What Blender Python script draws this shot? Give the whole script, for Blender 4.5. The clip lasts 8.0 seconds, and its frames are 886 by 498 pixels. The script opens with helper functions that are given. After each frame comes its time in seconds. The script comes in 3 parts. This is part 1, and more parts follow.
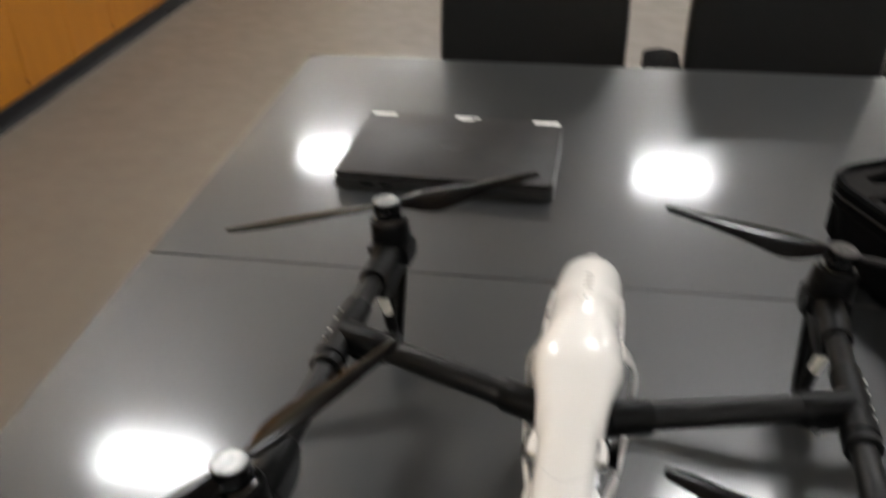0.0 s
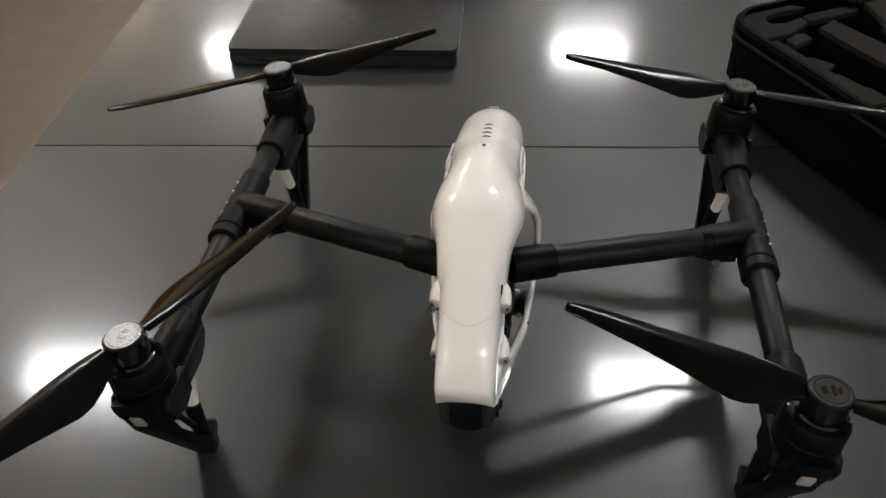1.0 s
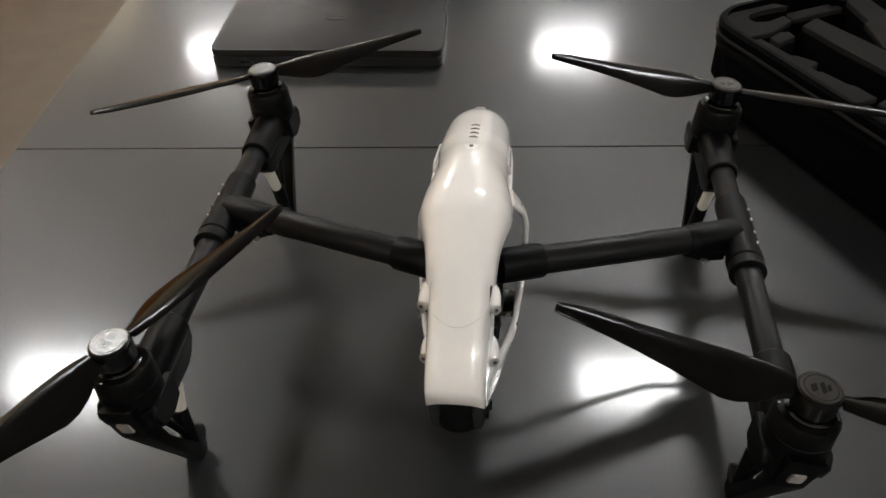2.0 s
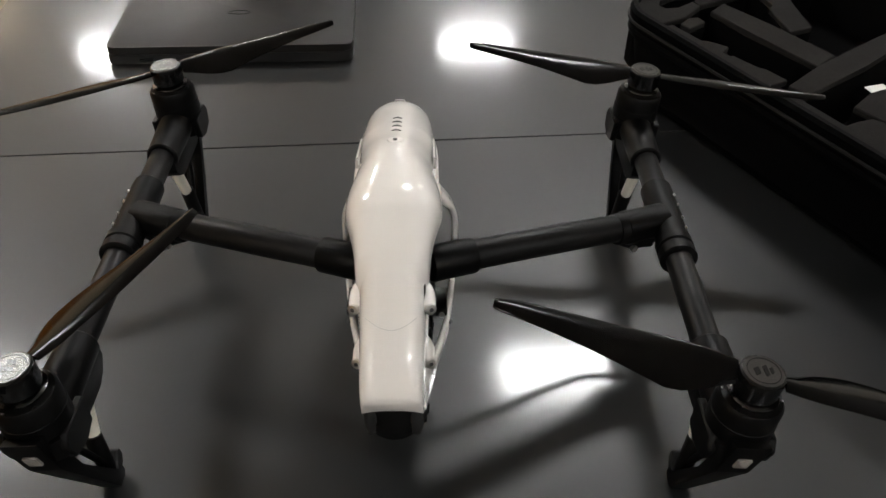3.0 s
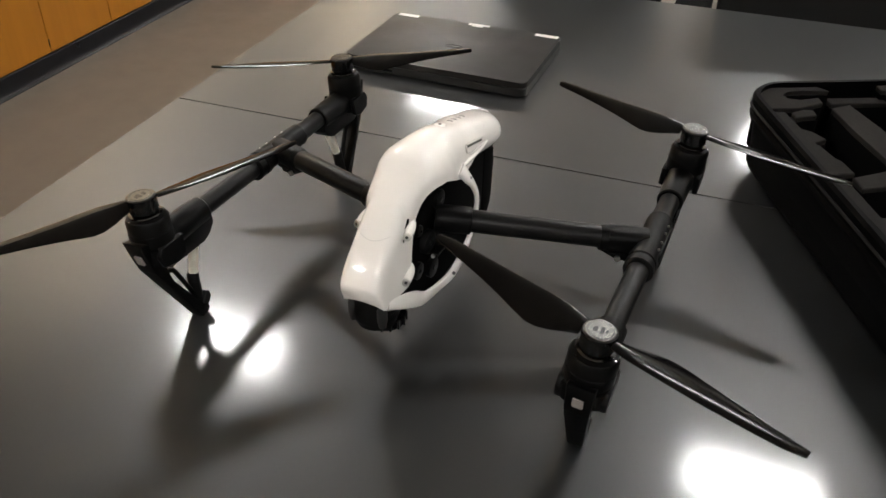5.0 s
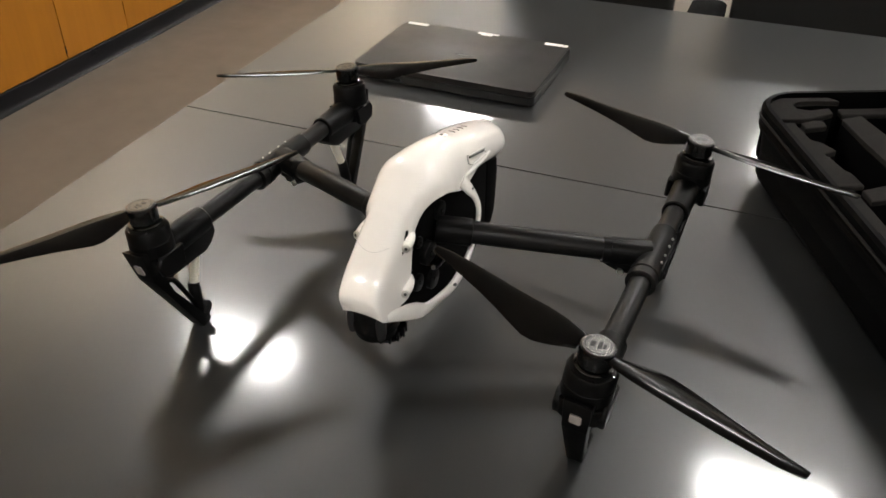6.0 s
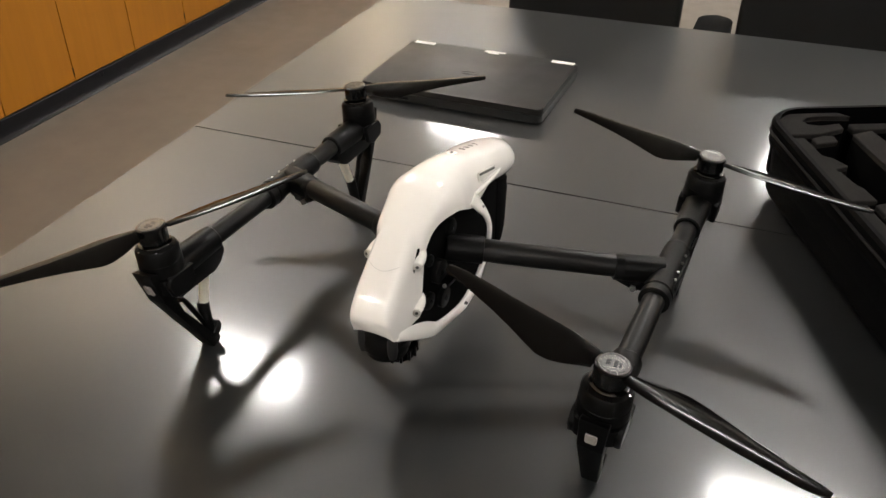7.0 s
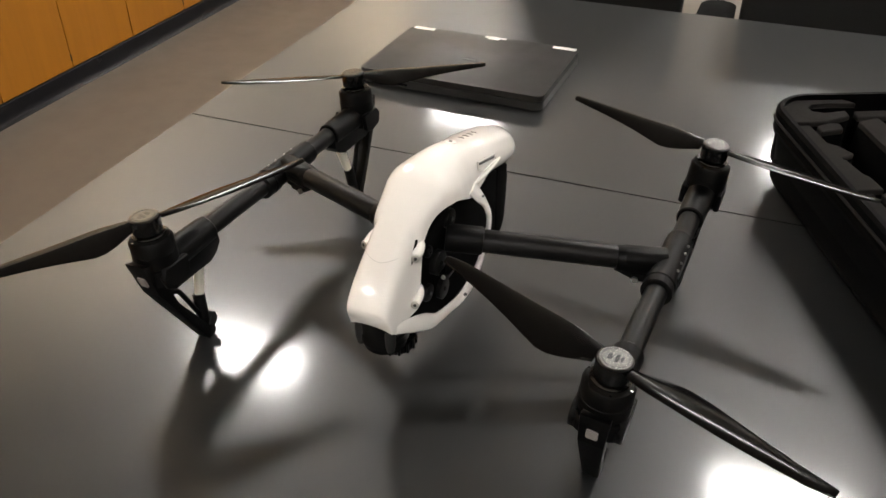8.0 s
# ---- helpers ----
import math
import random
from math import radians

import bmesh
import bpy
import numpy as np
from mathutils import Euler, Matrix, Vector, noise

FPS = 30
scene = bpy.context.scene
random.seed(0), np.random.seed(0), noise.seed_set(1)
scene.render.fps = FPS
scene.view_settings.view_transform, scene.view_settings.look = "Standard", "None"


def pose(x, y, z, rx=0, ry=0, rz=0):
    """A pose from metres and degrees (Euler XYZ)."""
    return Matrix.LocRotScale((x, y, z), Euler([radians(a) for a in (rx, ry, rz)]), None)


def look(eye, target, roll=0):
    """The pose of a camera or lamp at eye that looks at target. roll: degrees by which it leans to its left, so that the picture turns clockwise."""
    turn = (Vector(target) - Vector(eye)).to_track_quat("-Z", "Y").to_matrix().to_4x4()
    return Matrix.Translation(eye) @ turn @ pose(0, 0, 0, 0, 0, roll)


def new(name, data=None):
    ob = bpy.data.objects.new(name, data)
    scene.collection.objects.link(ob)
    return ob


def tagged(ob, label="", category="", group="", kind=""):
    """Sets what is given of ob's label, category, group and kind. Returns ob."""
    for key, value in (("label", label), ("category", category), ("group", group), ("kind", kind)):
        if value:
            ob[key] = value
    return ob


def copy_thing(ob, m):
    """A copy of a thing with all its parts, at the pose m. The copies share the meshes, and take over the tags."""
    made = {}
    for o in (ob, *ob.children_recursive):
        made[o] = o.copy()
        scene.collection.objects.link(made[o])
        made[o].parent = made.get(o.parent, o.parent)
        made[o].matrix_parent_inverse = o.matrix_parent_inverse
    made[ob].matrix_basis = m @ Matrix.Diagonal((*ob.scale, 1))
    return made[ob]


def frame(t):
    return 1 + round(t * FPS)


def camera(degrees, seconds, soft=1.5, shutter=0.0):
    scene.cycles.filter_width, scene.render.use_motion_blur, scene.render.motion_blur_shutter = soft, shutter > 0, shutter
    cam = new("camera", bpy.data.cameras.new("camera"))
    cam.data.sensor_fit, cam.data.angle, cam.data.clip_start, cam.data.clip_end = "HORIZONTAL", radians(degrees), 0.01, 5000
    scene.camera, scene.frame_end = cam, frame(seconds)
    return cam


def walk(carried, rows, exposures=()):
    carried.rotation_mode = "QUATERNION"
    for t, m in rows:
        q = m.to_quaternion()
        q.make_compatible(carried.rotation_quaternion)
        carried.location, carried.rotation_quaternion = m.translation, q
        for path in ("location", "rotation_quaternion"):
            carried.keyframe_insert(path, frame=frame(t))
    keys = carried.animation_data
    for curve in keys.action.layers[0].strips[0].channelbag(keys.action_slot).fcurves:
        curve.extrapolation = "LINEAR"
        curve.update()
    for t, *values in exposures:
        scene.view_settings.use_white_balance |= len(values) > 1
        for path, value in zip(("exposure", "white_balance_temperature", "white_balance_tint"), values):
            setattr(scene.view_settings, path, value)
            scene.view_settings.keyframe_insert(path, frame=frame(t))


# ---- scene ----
cam = camera(55.7, 8.0, soft=1.5, shutter=0.6)
PATH = [
    (0, (0.535, -0.856, 1.344), (0.26, 0.805, 0.264), -1.0),
    (0.5, (0.549, -0.849, 1.307), (0.465, 0.709, 0.056), -0.4),
    (1, (0.559, -0.857, 1.308), (0.462, 0.673, 0.022), -1.8),
    (2.5, (0.551, -0.848, 1.305), (0.572, 0.682, 0.018), -1.0),
    (3, (0.544, -0.833, 1.291), (0.692, 0.685, -0.003), 0.9),
    (3.3, (0.604, -0.89, 1.298), (0.65, 0.665, 0.041), -0.4),
    (3.5, (0.663, -0.953, 1.312), (0.539, 0.634, 0.101), -0.7),
    (3.7, (0.715, -1.011, 1.321), (0.449, 0.582, 0.14), -0.5),
    (4, (0.755, -1.057, 1.339), (0.36, 0.521, 0.175), -1.0),
    (4.2, (0.77, -1.054, 1.331), (0.328, 0.521, 0.181), -0.6),
    (5.5, (0.83, -1.005, 1.335), (0.257, 0.521, 0.176), 0.9),
    (6, (0.83, -1.005, 1.334), (0.241, 0.527, 0.191), 0.4),
    (6.5, (0.828, -1.009, 1.336), (0.219, 0.538, 0.224), -0.8),
    (7, (0.823, -1.003, 1.331), (0.214, 0.547, 0.224), -0.2),
    (7.5, (0.819, -0.994, 1.328), (0.211, 0.552, 0.214), -0.2),
    (8, (0.82, -0.989, 1.327), (0.215, 0.543, 0.192), -0.3),
]
walk(cam, [(t, look(eye, target, roll)) for t, eye, target, roll in PATH],
     exposures=[(0.0, -0.04, 6250, 10), (0.5, -0.27, 6300, 10), (3.0, -0.3, 6300, 10), (3.5, -0.05, 6350, 10), (4.0, -0.3, 6350, 10), (4.2, -0.24, 6350, 10),
                (5.5, 0.1, 6450, 10), (8.0, 0.14, 6600, 11)])

# ---- light ----
world = bpy.data.worlds.new("world")
world.use_nodes = True
scene.world = world
world.node_tree.nodes["Background"].inputs["Color"].default_value = (0.02, 0.02, 0.02, 1)
world.node_tree.nodes["Background"].inputs["Strength"].default_value = 0.2
LAMP = 138.0            # brightness of the ceiling panels
CEILING = 2.70
PANELS = [(x, y) for x in (-1.01, 1.22, 3.45) for y in (-2.70, 1.31, 4.08, 6.85)]

# ---- materials ----


def mat(name, colour, rough=0.5, metal=0.0, coat=0.0, coat_rough=0.05, vary=0.0, scale=20.0, stretch=(1, 1, 1), bump=0.0, bump_scale=200.0,
        rough_vary=0.0, spec=0.5, per_object=0.0, emit=0.0):
    """A node material: base colour with variation at two scales, roughness with wear, and fine relief."""
    m = bpy.data.materials.new(name)
    m.use_nodes = True
    nt = m.node_tree
    b = nt.nodes["Principled BSDF"]
    b.inputs["Base Color"].default_value = (*colour, 1)
    b.inputs["Roughness"].default_value = rough
    b.inputs["Metallic"].default_value = metal
    b.inputs["Coat Weight"].default_value = coat
    b.inputs["Coat Roughness"].default_value = coat_rough
    b.inputs["Specular IOR Level"].default_value = spec
    if emit:
        b.inputs["Emission Color"].default_value = (*colour, 1)
        b.inputs["Emission Strength"].default_value = emit
    tc = nt.nodes.new("ShaderNodeTexCoord")
    mp = nt.nodes.new("ShaderNodeMapping")
    mp.inputs["Scale"].default_value = stretch
    nt.links.new(tc.outputs["Object"], mp.inputs["Vector"])

    def noisy(sc, detail=4.0):
        n = nt.nodes.new("ShaderNodeTexNoise")
        n.inputs["Scale"].default_value = sc
        n.inputs["Detail"].default_value = detail
        nt.links.new(mp.outputs["Vector"], n.inputs["Vector"])
        return n.outputs["Fac"]

    if vary:
        big, small = noisy(scale * 0.15), noisy(scale)
        mix = nt.nodes.new("ShaderNodeMath")
        mix.operation = "ADD"
        nt.links.new(big, mix.inputs[0])
        nt.links.new(small, mix.inputs[1])
        fac = mix.outputs[0]
        if per_object:
            oi = nt.nodes.new("ShaderNodeObjectInfo")
            ma = nt.nodes.new("ShaderNodeMath")
            ma.operation = "MULTIPLY_ADD"
            nt.links.new(oi.outputs["Random"], ma.inputs[0])
            ma.inputs[1].default_value = per_object
            nt.links.new(fac, ma.inputs[2])
            fac = ma.outputs[0]
        ramp = nt.nodes.new("ShaderNodeMapRange")
        ramp.inputs["From Min"].default_value, ramp.inputs["From Max"].default_value = 0.6, 1.4
        ramp.inputs["To Min"].default_value, ramp.inputs["To Max"].default_value = 1 - vary, 1 + vary
        nt.links.new(fac, ramp.inputs["Value"])
        sc = nt.nodes.new("ShaderNodeVectorMath")
        sc.operation = "SCALE"
        sc.inputs[0].default_value = colour
        nt.links.new(ramp.outputs[0], sc.inputs["Scale"])
        nt.links.new(sc.outputs[0], b.inputs["Base Color"])
    if rough_vary:
        rr = nt.nodes.new("ShaderNodeMapRange")
        rr.inputs["From Min"].default_value, rr.inputs["From Max"].default_value = 0.3, 0.7
        rr.inputs["To Min"].default_value, rr.inputs["To Max"].default_value = max(rough - rough_vary, 0.02), rough + rough_vary
        nt.links.new(noisy(scale * 0.4), rr.inputs["Value"])
        nt.links.new(rr.outputs[0], b.inputs["Roughness"])
    if bump:
        bp = nt.nodes.new("ShaderNodeBump")
        bp.inputs["Strength"].default_value = bump
        bp.inputs["Distance"].default_value = 0.001
        nt.links.new(noisy(bump_scale), bp.inputs["Height"])
        nt.links.new(bp.outputs[0], b.inputs["Normal"])
    return m


M_TABLE = mat("table_laminate", (0.0075, 0.0083, 0.0088), 0.12, metal=0.05, coat=0.82, coat_rough=0.42, vary=0.10, scale=6, rough_vary=0.045, spec=0.24)
M_TABLE.node_tree.nodes["Principled BSDF"].inputs["Sheen Weight"].default_value = 0.14       # sheen added to brighten the top where seen at low angles
M_TABLE.node_tree.nodes["Principled BSDF"].inputs["Sheen Roughness"].default_value = 0.35
M_STEEL = mat("powder_coated_steel", (0.06, 0.06, 0.06), 0.45, vary=0.1, bump=0.1)
M_FLOOR = mat("vinyl_floor", (0.098, 0.081, 0.063), 0.42, vary=0.07, scale=24, rough_vary=0.05, bump=0.06, bump_scale=90)
M_WALL = mat("painted_wall", (0.82, 0.67, 0.47), 0.7, vary=0.04, scale=8, bump=0.1, bump_scale=250)
M_PALEWALL = mat("off_white_painted_wall", (0.78, 0.75, 0.70), 0.7, vary=0.04, scale=8, bump=0.1, bump_scale=250)
M_DARKWALL = mat("grey_painted_wall", (0.38, 0.37, 0.355), 0.7, vary=0.05, scale=8, bump=0.1, bump_scale=250)
M_CEIL = mat("ceiling_tile", (0.84, 0.825, 0.80), 0.9, vary=0.06, scale=60, bump=0.3, bump_scale=150)
M_WOOD = mat("orange_maple_veneer", (0.315, 0.118, 0.008), 0.45, spec=0.25, vary=0.09, scale=9, stretch=(6, 6, 0.35), rough_vary=0.05, bump=0.05, bump_scale=120, per_object=0.15)
M_GAP = mat("dark_gap", (0.03, 0.02, 0.012), 0.8)
M_COVE = mat("black_cove_rubber", (0.006, 0.006, 0.007), 0.34, spec=0.16, vary=0.2, scale=15, rough_vary=0.08)
M_LAMP = mat("lamp_diffuser", (1.0, 0.98, 0.94), 0.5, emit=LAMP)
M_LAMPFRAME = mat("white_lamp_frame", (0.75, 0.75, 0.73), 0.4, vary=0.03)
M_WHITE = mat("white_gloss_plastic", (0.89, 0.865, 0.83), 0.26, coat=0.9, coat_rough=0.04, vary=0.012, scale=40)
M_CREAM = mat("cream_plastic", (0.70, 0.67, 0.58), 0.35, vary=0.05, scale=80)
M_CARBON = mat("black_carbon_tube", (0.0045, 0.0043, 0.0042), 0.42, spec=0.18, vary=0.25, scale=350, stretch=(1, 1, 1), bump=0.05, bump_scale=900)
M_BLACK = mat("satin_black_plastic", (0.0025, 0.0025, 0.0025), 0.42, spec=0.10, vary=0.2, scale=120, bump=0.12, bump_scale=1200)
M_GLOSSBLACK = mat("gloss_black_plastic", (0.0022, 0.0022, 0.0022), 0.22, spec=0.25, coat=0.06, coat_rough=0.08, vary=0.2, scale=90)
M_BLADE = mat("black_blade_plastic", (0.0028, 0.0026, 0.0025), 0.15, spec=0.11, vary=0.2, scale=60, rough_vary=0.03)
M_ARMPAD = mat("matt_black_arm_pad", (0.004, 0.004, 0.004), 0.85, spec=0.04, vary=0.2, scale=90, bump=0.3, bump_scale=600)
M_INNER = mat("matt_black_inner_plastic", (0.002, 0.002, 0.002), 0.8, spec=0.04, vary=0.2, scale=90, bump=0.2, bump_scale=600)
M_RUBBER = mat("black_rubber", (0.010, 0.010, 0.010), 0.7, spec=0.3, vary=0.2, scale=100, bump=0.2, bump_scale=800)
M_SILVER = mat("brushed_silver", (0.62, 0.61, 0.58), 0.3, metal=1.0, vary=0.08, scale=200)
M_CAP = mat("grey_cap_metal", (0.075, 0.073, 0.070), 0.26, metal=1.0, vary=0.12, scale=300, bump=0.15, bump_scale=900)
M_DARKMETAL = mat("dark_anodised_metal", (0.09, 0.09, 0.09), 0.25, metal=1.0, vary=0.1, scale=200)
M_WINDOW = mat("frosted_light_window", (0.27, 0.25, 0.235), 0.3, vary=0.05, scale=150)
M_JOINT = mat("joint_line", (0.56, 0.55, 0.53), 0.5)
M_GREYPRINT = mat("grey_print", (0.06, 0.06, 0.06), 0.5)
M_BROWN = mat("brown_printed_bar", (0.10, 0.085, 0.07), 0.5)
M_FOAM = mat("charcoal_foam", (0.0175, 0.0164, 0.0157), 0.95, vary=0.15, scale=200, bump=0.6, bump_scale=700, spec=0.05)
# the charcoal foam again, with the shade of the cut-outs put into its colour
M_FOAMSHADE = mat("shaded_foam", (0.0025, 0.0025, 0.0025), 0.97, vary=0.15, scale=200, bump=0.5, bump_scale=700, spec=0.03)
M_CASE = mat("black_case_shell", (0.0018, 0.0018, 0.0019), 0.55, vary=0.2, scale=90, bump=0.35, bump_scale=500, spec=0.02)
M_LID = mat("dark_grey_laptop_lid", (0.011, 0.0098, 0.0092), 0.42, spec=0.25, vary=0.08, scale=40, rough_vary=0.04, bump=0.05, bump_scale=1500)
M_LAPBODY = mat("black_laptop_body", (0.006, 0.006, 0.006), 0.4, vary=0.2, scale=60)
M_PAPER = mat("white_label_paper", (0.74, 0.73, 0.70), 0.55, vary=0.04, scale=120)
M_CHAIR = mat("black_chair_upholstery", (0.005, 0.005, 0.005), 0.6, vary=0.2, scale=90, bump=0.3, bump_scale=500, spec=0.3)
M_CARD = mat("white_printed_card", (0.66, 0.60, 0.55), 0.5, vary=0.12, scale=60)
M_BLUE = mat("light_blue_print", (0.10, 0.36, 0.55), 0.45, vary=0.2, scale=120)
M_INDIGO = mat("dark_blue_card", (0.02, 0.025, 0.10), 0.45, vary=0.15, scale=80)

# ---- mesh helpers ----


def part(name, bm, material, parent=None, label="", smooth=None):
    """Link a bmesh as one mesh object under a thing or a part; smooth: the angle in degrees over which edges stay sharp."""
    bmesh.ops.recalc_face_normals(bm, faces=bm.faces)
    me = bpy.data.meshes.new(name)
    bm.to_mesh(me)
    bm.free()
    me.materials.append(material)
    if smooth is not None:
        me.shade_smooth()
        me.set_sharp_from_angle(angle=radians(smooth))
    ob = new(name, me)
    ob.parent = parent
    if label:
        ob["label"] = label
    return ob


def empty(name, m):
    ob = new(name)
    ob.empty_display_size = 0.05
    ob.matrix_world = m
    return ob


def box(bm, lo, hi, bevel=0.0, seg=2):
    c = [(a + b) / 2 for a, b in zip(lo, hi)]
    d = [abs(b - a) for a, b in zip(lo, hi)]
    r = bmesh.ops.create_cube(bm, size=1, matrix=Matrix.LocRotScale(c, None, d))
    if bevel:
        es = list({e for v in r["verts"] for e in v.link_edges})
        bmesh.ops.bevel(bm, geom=es, offset=bevel, segments=seg, profile=0.5, affect="EDGES")
    return bm


def sweep(bm, pts, radii, seg=20, flat=1.0, up=(0, 0, 1), caps=True):
    """A tube through pts with a radius at each; flat squeezes it along the second axis of its section."""
    pts = [Vector(p) for p in pts]
    rings = []
    for i, p in enumerate(pts):
        d = (pts[min(i + 1, len(pts) - 1)] - pts[max(i - 1, 0)]).normalized()
        a = d.cross(Vector(up))
        if a.length < 1e-4:
            a = d.cross(Vector((0, 1, 0)))
        a.normalize()
        b = d.cross(a).normalized()
        r = radii[i] if hasattr(radii, "__len__") else radii
        rings.append([bm.verts.new(p + r * (math.cos(k) * a + flat * math.sin(k) * b)) for k in (2 * math.pi * j / seg for j in range(seg))])
    for r0, r1 in zip(rings, rings[1:]):
        for j in range(seg):
            bm.faces.new((r0[j], r0[(j + 1) % seg], r1[(j + 1) % seg], r1[j]))
    if caps:
        bm.faces.new(rings[0])
        bm.faces.new(rings[-1][::-1])
    return bm


def rod(bm, p0, p1, r, seg=20, chamfer=0.0):
    """A straight round bar with chamfered ends."""
    p0, p1 = Vector(p0), Vector(p1)
    d = (p1 - p0).normalized()
    if chamfer:
        e = d * chamfer
        return sweep(bm, [p0, p0 + e * 0.3, p0 + e, p1 - e, p1 - e * 0.3, p1], [r - chamfer, r - chamfer * 0.3, r, r, r - chamfer * 0.3, r - chamfer], seg, up=(0.12, 0.05, 1))
    return sweep(bm, [p0, p1], [r, r], seg, up=(0.12, 0.05, 1))


def prism(bm, poly, place, lo, hi, bevel=0.0, seg=2):
    """An outline of (a, b) pairs pushed from lo to hi; place(a, b, c) gives each corner."""
    low = [bm.verts.new(place(a, b, lo)) for a, b in poly]
    top = [bm.verts.new(place(a, b, hi)) for a, b in poly]
    n = len(poly)
    fs = [bm.faces.new(low[::-1]), bm.faces.new(top)]
    fs += [bm.faces.new((low[i], low[(i + 1) % n], top[(i + 1) % n], top[i])) for i in range(n)]
    if bevel:
        es = list({e for f in fs for e in f.edges})
        bmesh.ops.bevel(bm, geom=es, offset=bevel, segments=seg, profile=0.5, affect="EDGES", clamp_overlap=True)
    return bm


def rounded(w, h, r, n=6, cx=0.0, cy=0.0):
    """The outline of a rounded rectangle."""
    out = []
    for sx, sy, a0 in ((1, 1, 0), (-1, 1, 90), (-1, -1, 180), (1, -1, 270)):
        for k in range(n + 1):
            a = radians(a0 + 90 * k / n)
            out.append((cx + sx * (w / 2 - r) + r * math.cos(a), cy + sy * (h / 2 - r) + r * math.sin(a)))
    return out


def smooth_path(pts, n=8):
    """Catmull-Rom through the points."""
    p = [Vector(q) for q in pts]
    p = [2 * p[0] - p[1]] + p + [2 * p[-1] - p[-2]]
    out = []
    for i in range(1, len(p) - 2):
        for k in range(n):
            t = k / n
            out.append(0.5 * (2 * p[i] + (p[i + 1] - p[i - 1]) * t + (2 * p[i - 1] - 5 * p[i] + 4 * p[i + 1] - p[i + 2]) * t * t
                              + (3 * p[i] - p[i - 1] - 3 * p[i + 1] + p[i + 2]) * t ** 3))
    return out + [p[-2]]


def ribbon(pts, widths, thick, face):
    """A flat strip with rounded edges along pts; face: the way its broad side looks."""
    bm = bmesh.new()
    pts = smooth_path(pts, 3)
    n = len(widths)
    rings = []
    for i, p in enumerate(pts):
        k = min(i / 3, n - 1)
        j = min(int(k), n - 2)
        w = (widths[j] + (widths[j + 1] - widths[j]) * (k - j)) / 2
        d = (pts[min(i + 1, len(pts) - 1)] - pts[max(i - 1, 0)]).normalized()
        b = d.cross(Vector(face)).normalized()
        a = b.cross(d).normalized()
        h, r = thick / 2, thick * 0.3
        rings.append([bm.verts.new(p + a * u + b * v) for u, v in ((h, w - r), (h - r, w), (r - h, w), (-h, w - r), (-h, r - w), (r - h, -w), (h - r, -w), (h, r - w))])
    for r0, r1 in zip(rings, rings[1:]):
        for j in range(8):
            bm.faces.new((r0[j], r0[(j + 1) % 8], r1[(j + 1) % 8], r1[j]))
    bm.faces.new(rings[0])
    bm.faces.new(rings[-1][::-1])
    return bm


def flat_xyz(a, b, c):
    return (a, b, c)


# ---- the room ----
X0, X1, Y0, Y1 = -2.12, 5.2, -3.4, 8.4
TOP = 0.75


def structure(name, lo, hi, material, label, category):
    return tagged(part(name, box(bmesh.new(), lo, hi), material), label, category, kind="structure")


structure("floor", (X0 - 0.2, Y0 - 0.2, -0.1), (X1 + 0.2, Y1 + 0.2, 0), M_FLOOR, "brown-grey vinyl floor with a dull sheen", "floor")
structure("ceiling", (X0 - 0.2, Y0 - 0.2, CEILING + 0.005), (X1 + 0.2, Y1 + 0.2, CEILING + 0.12), M_CEIL, "pale tiled ceiling above the tables", "ceiling")
structure("wall_west", (X0 - 0.15, Y0, 0.925), (-1.640, Y1, CEILING), M_WALL, "beige painted wall above the wooden cabinets", "wall")
structure("wall_east", (X1, Y0, 0), (X1 + 0.15, Y1, CEILING), M_PALEWALL, "plain off-white painted wall", "wall")
structure("wall_north", (X0 - 0.15, Y1, 0), (X1 + 0.15, Y1 + 0.15, CEILING), M_PALEWALL, "plain off-white painted wall", "wall")
structure("wall_south", (X0 - 0.15, Y0 - 0.15, 0), (X1 + 0.15, Y0, CEILING), M_DARKWALL, "plain grey painted wall", "wall")

# ceiling panels
LW = 0.460


def ceiling_light(LD):
    root = empty("ceiling_light", pose(0, 0, CEILING))
    bm = bmesh.new()
    for lo, hi in (((-LW / 2 - 0.03, -LD / 2 - 0.03), (LW / 2 + 0.03, -LD / 2)), ((-LW / 2 - 0.03, LD / 2), (LW / 2 + 0.03, LD / 2 + 0.03)),
                   ((-LW / 2 - 0.03, -LD / 2), (-LW / 2, LD / 2)), ((LW / 2, -LD / 2), (LW / 2 + 0.03, LD / 2))):
        box(bm, (*lo, -0.02), (*hi, 0.004), 0.002, 1)
    part("frame", bm, M_LAMPFRAME, root)
    part("diffuser", box(bmesh.new(), (-LW / 2, -LD / 2, -0.012), (LW / 2, LD / 2, -0.004)), M_LAMP, root, "glowing white diffuser")
    return tagged(root, "lit rectangular ceiling light panel with a white frame", "ceiling light", "ceiling light panels")


for depth, row in ((0.195, [p for p in PANELS if p[1] < 3]), (0.180, [p for p in PANELS if p[1] > 3])):
    lamp = ceiling_light(depth)
    for x, y in row[1:]:
        copy_thing(lamp, pose(x, y, CEILING))
    lamp.matrix_world = pose(*row[0], CEILING)

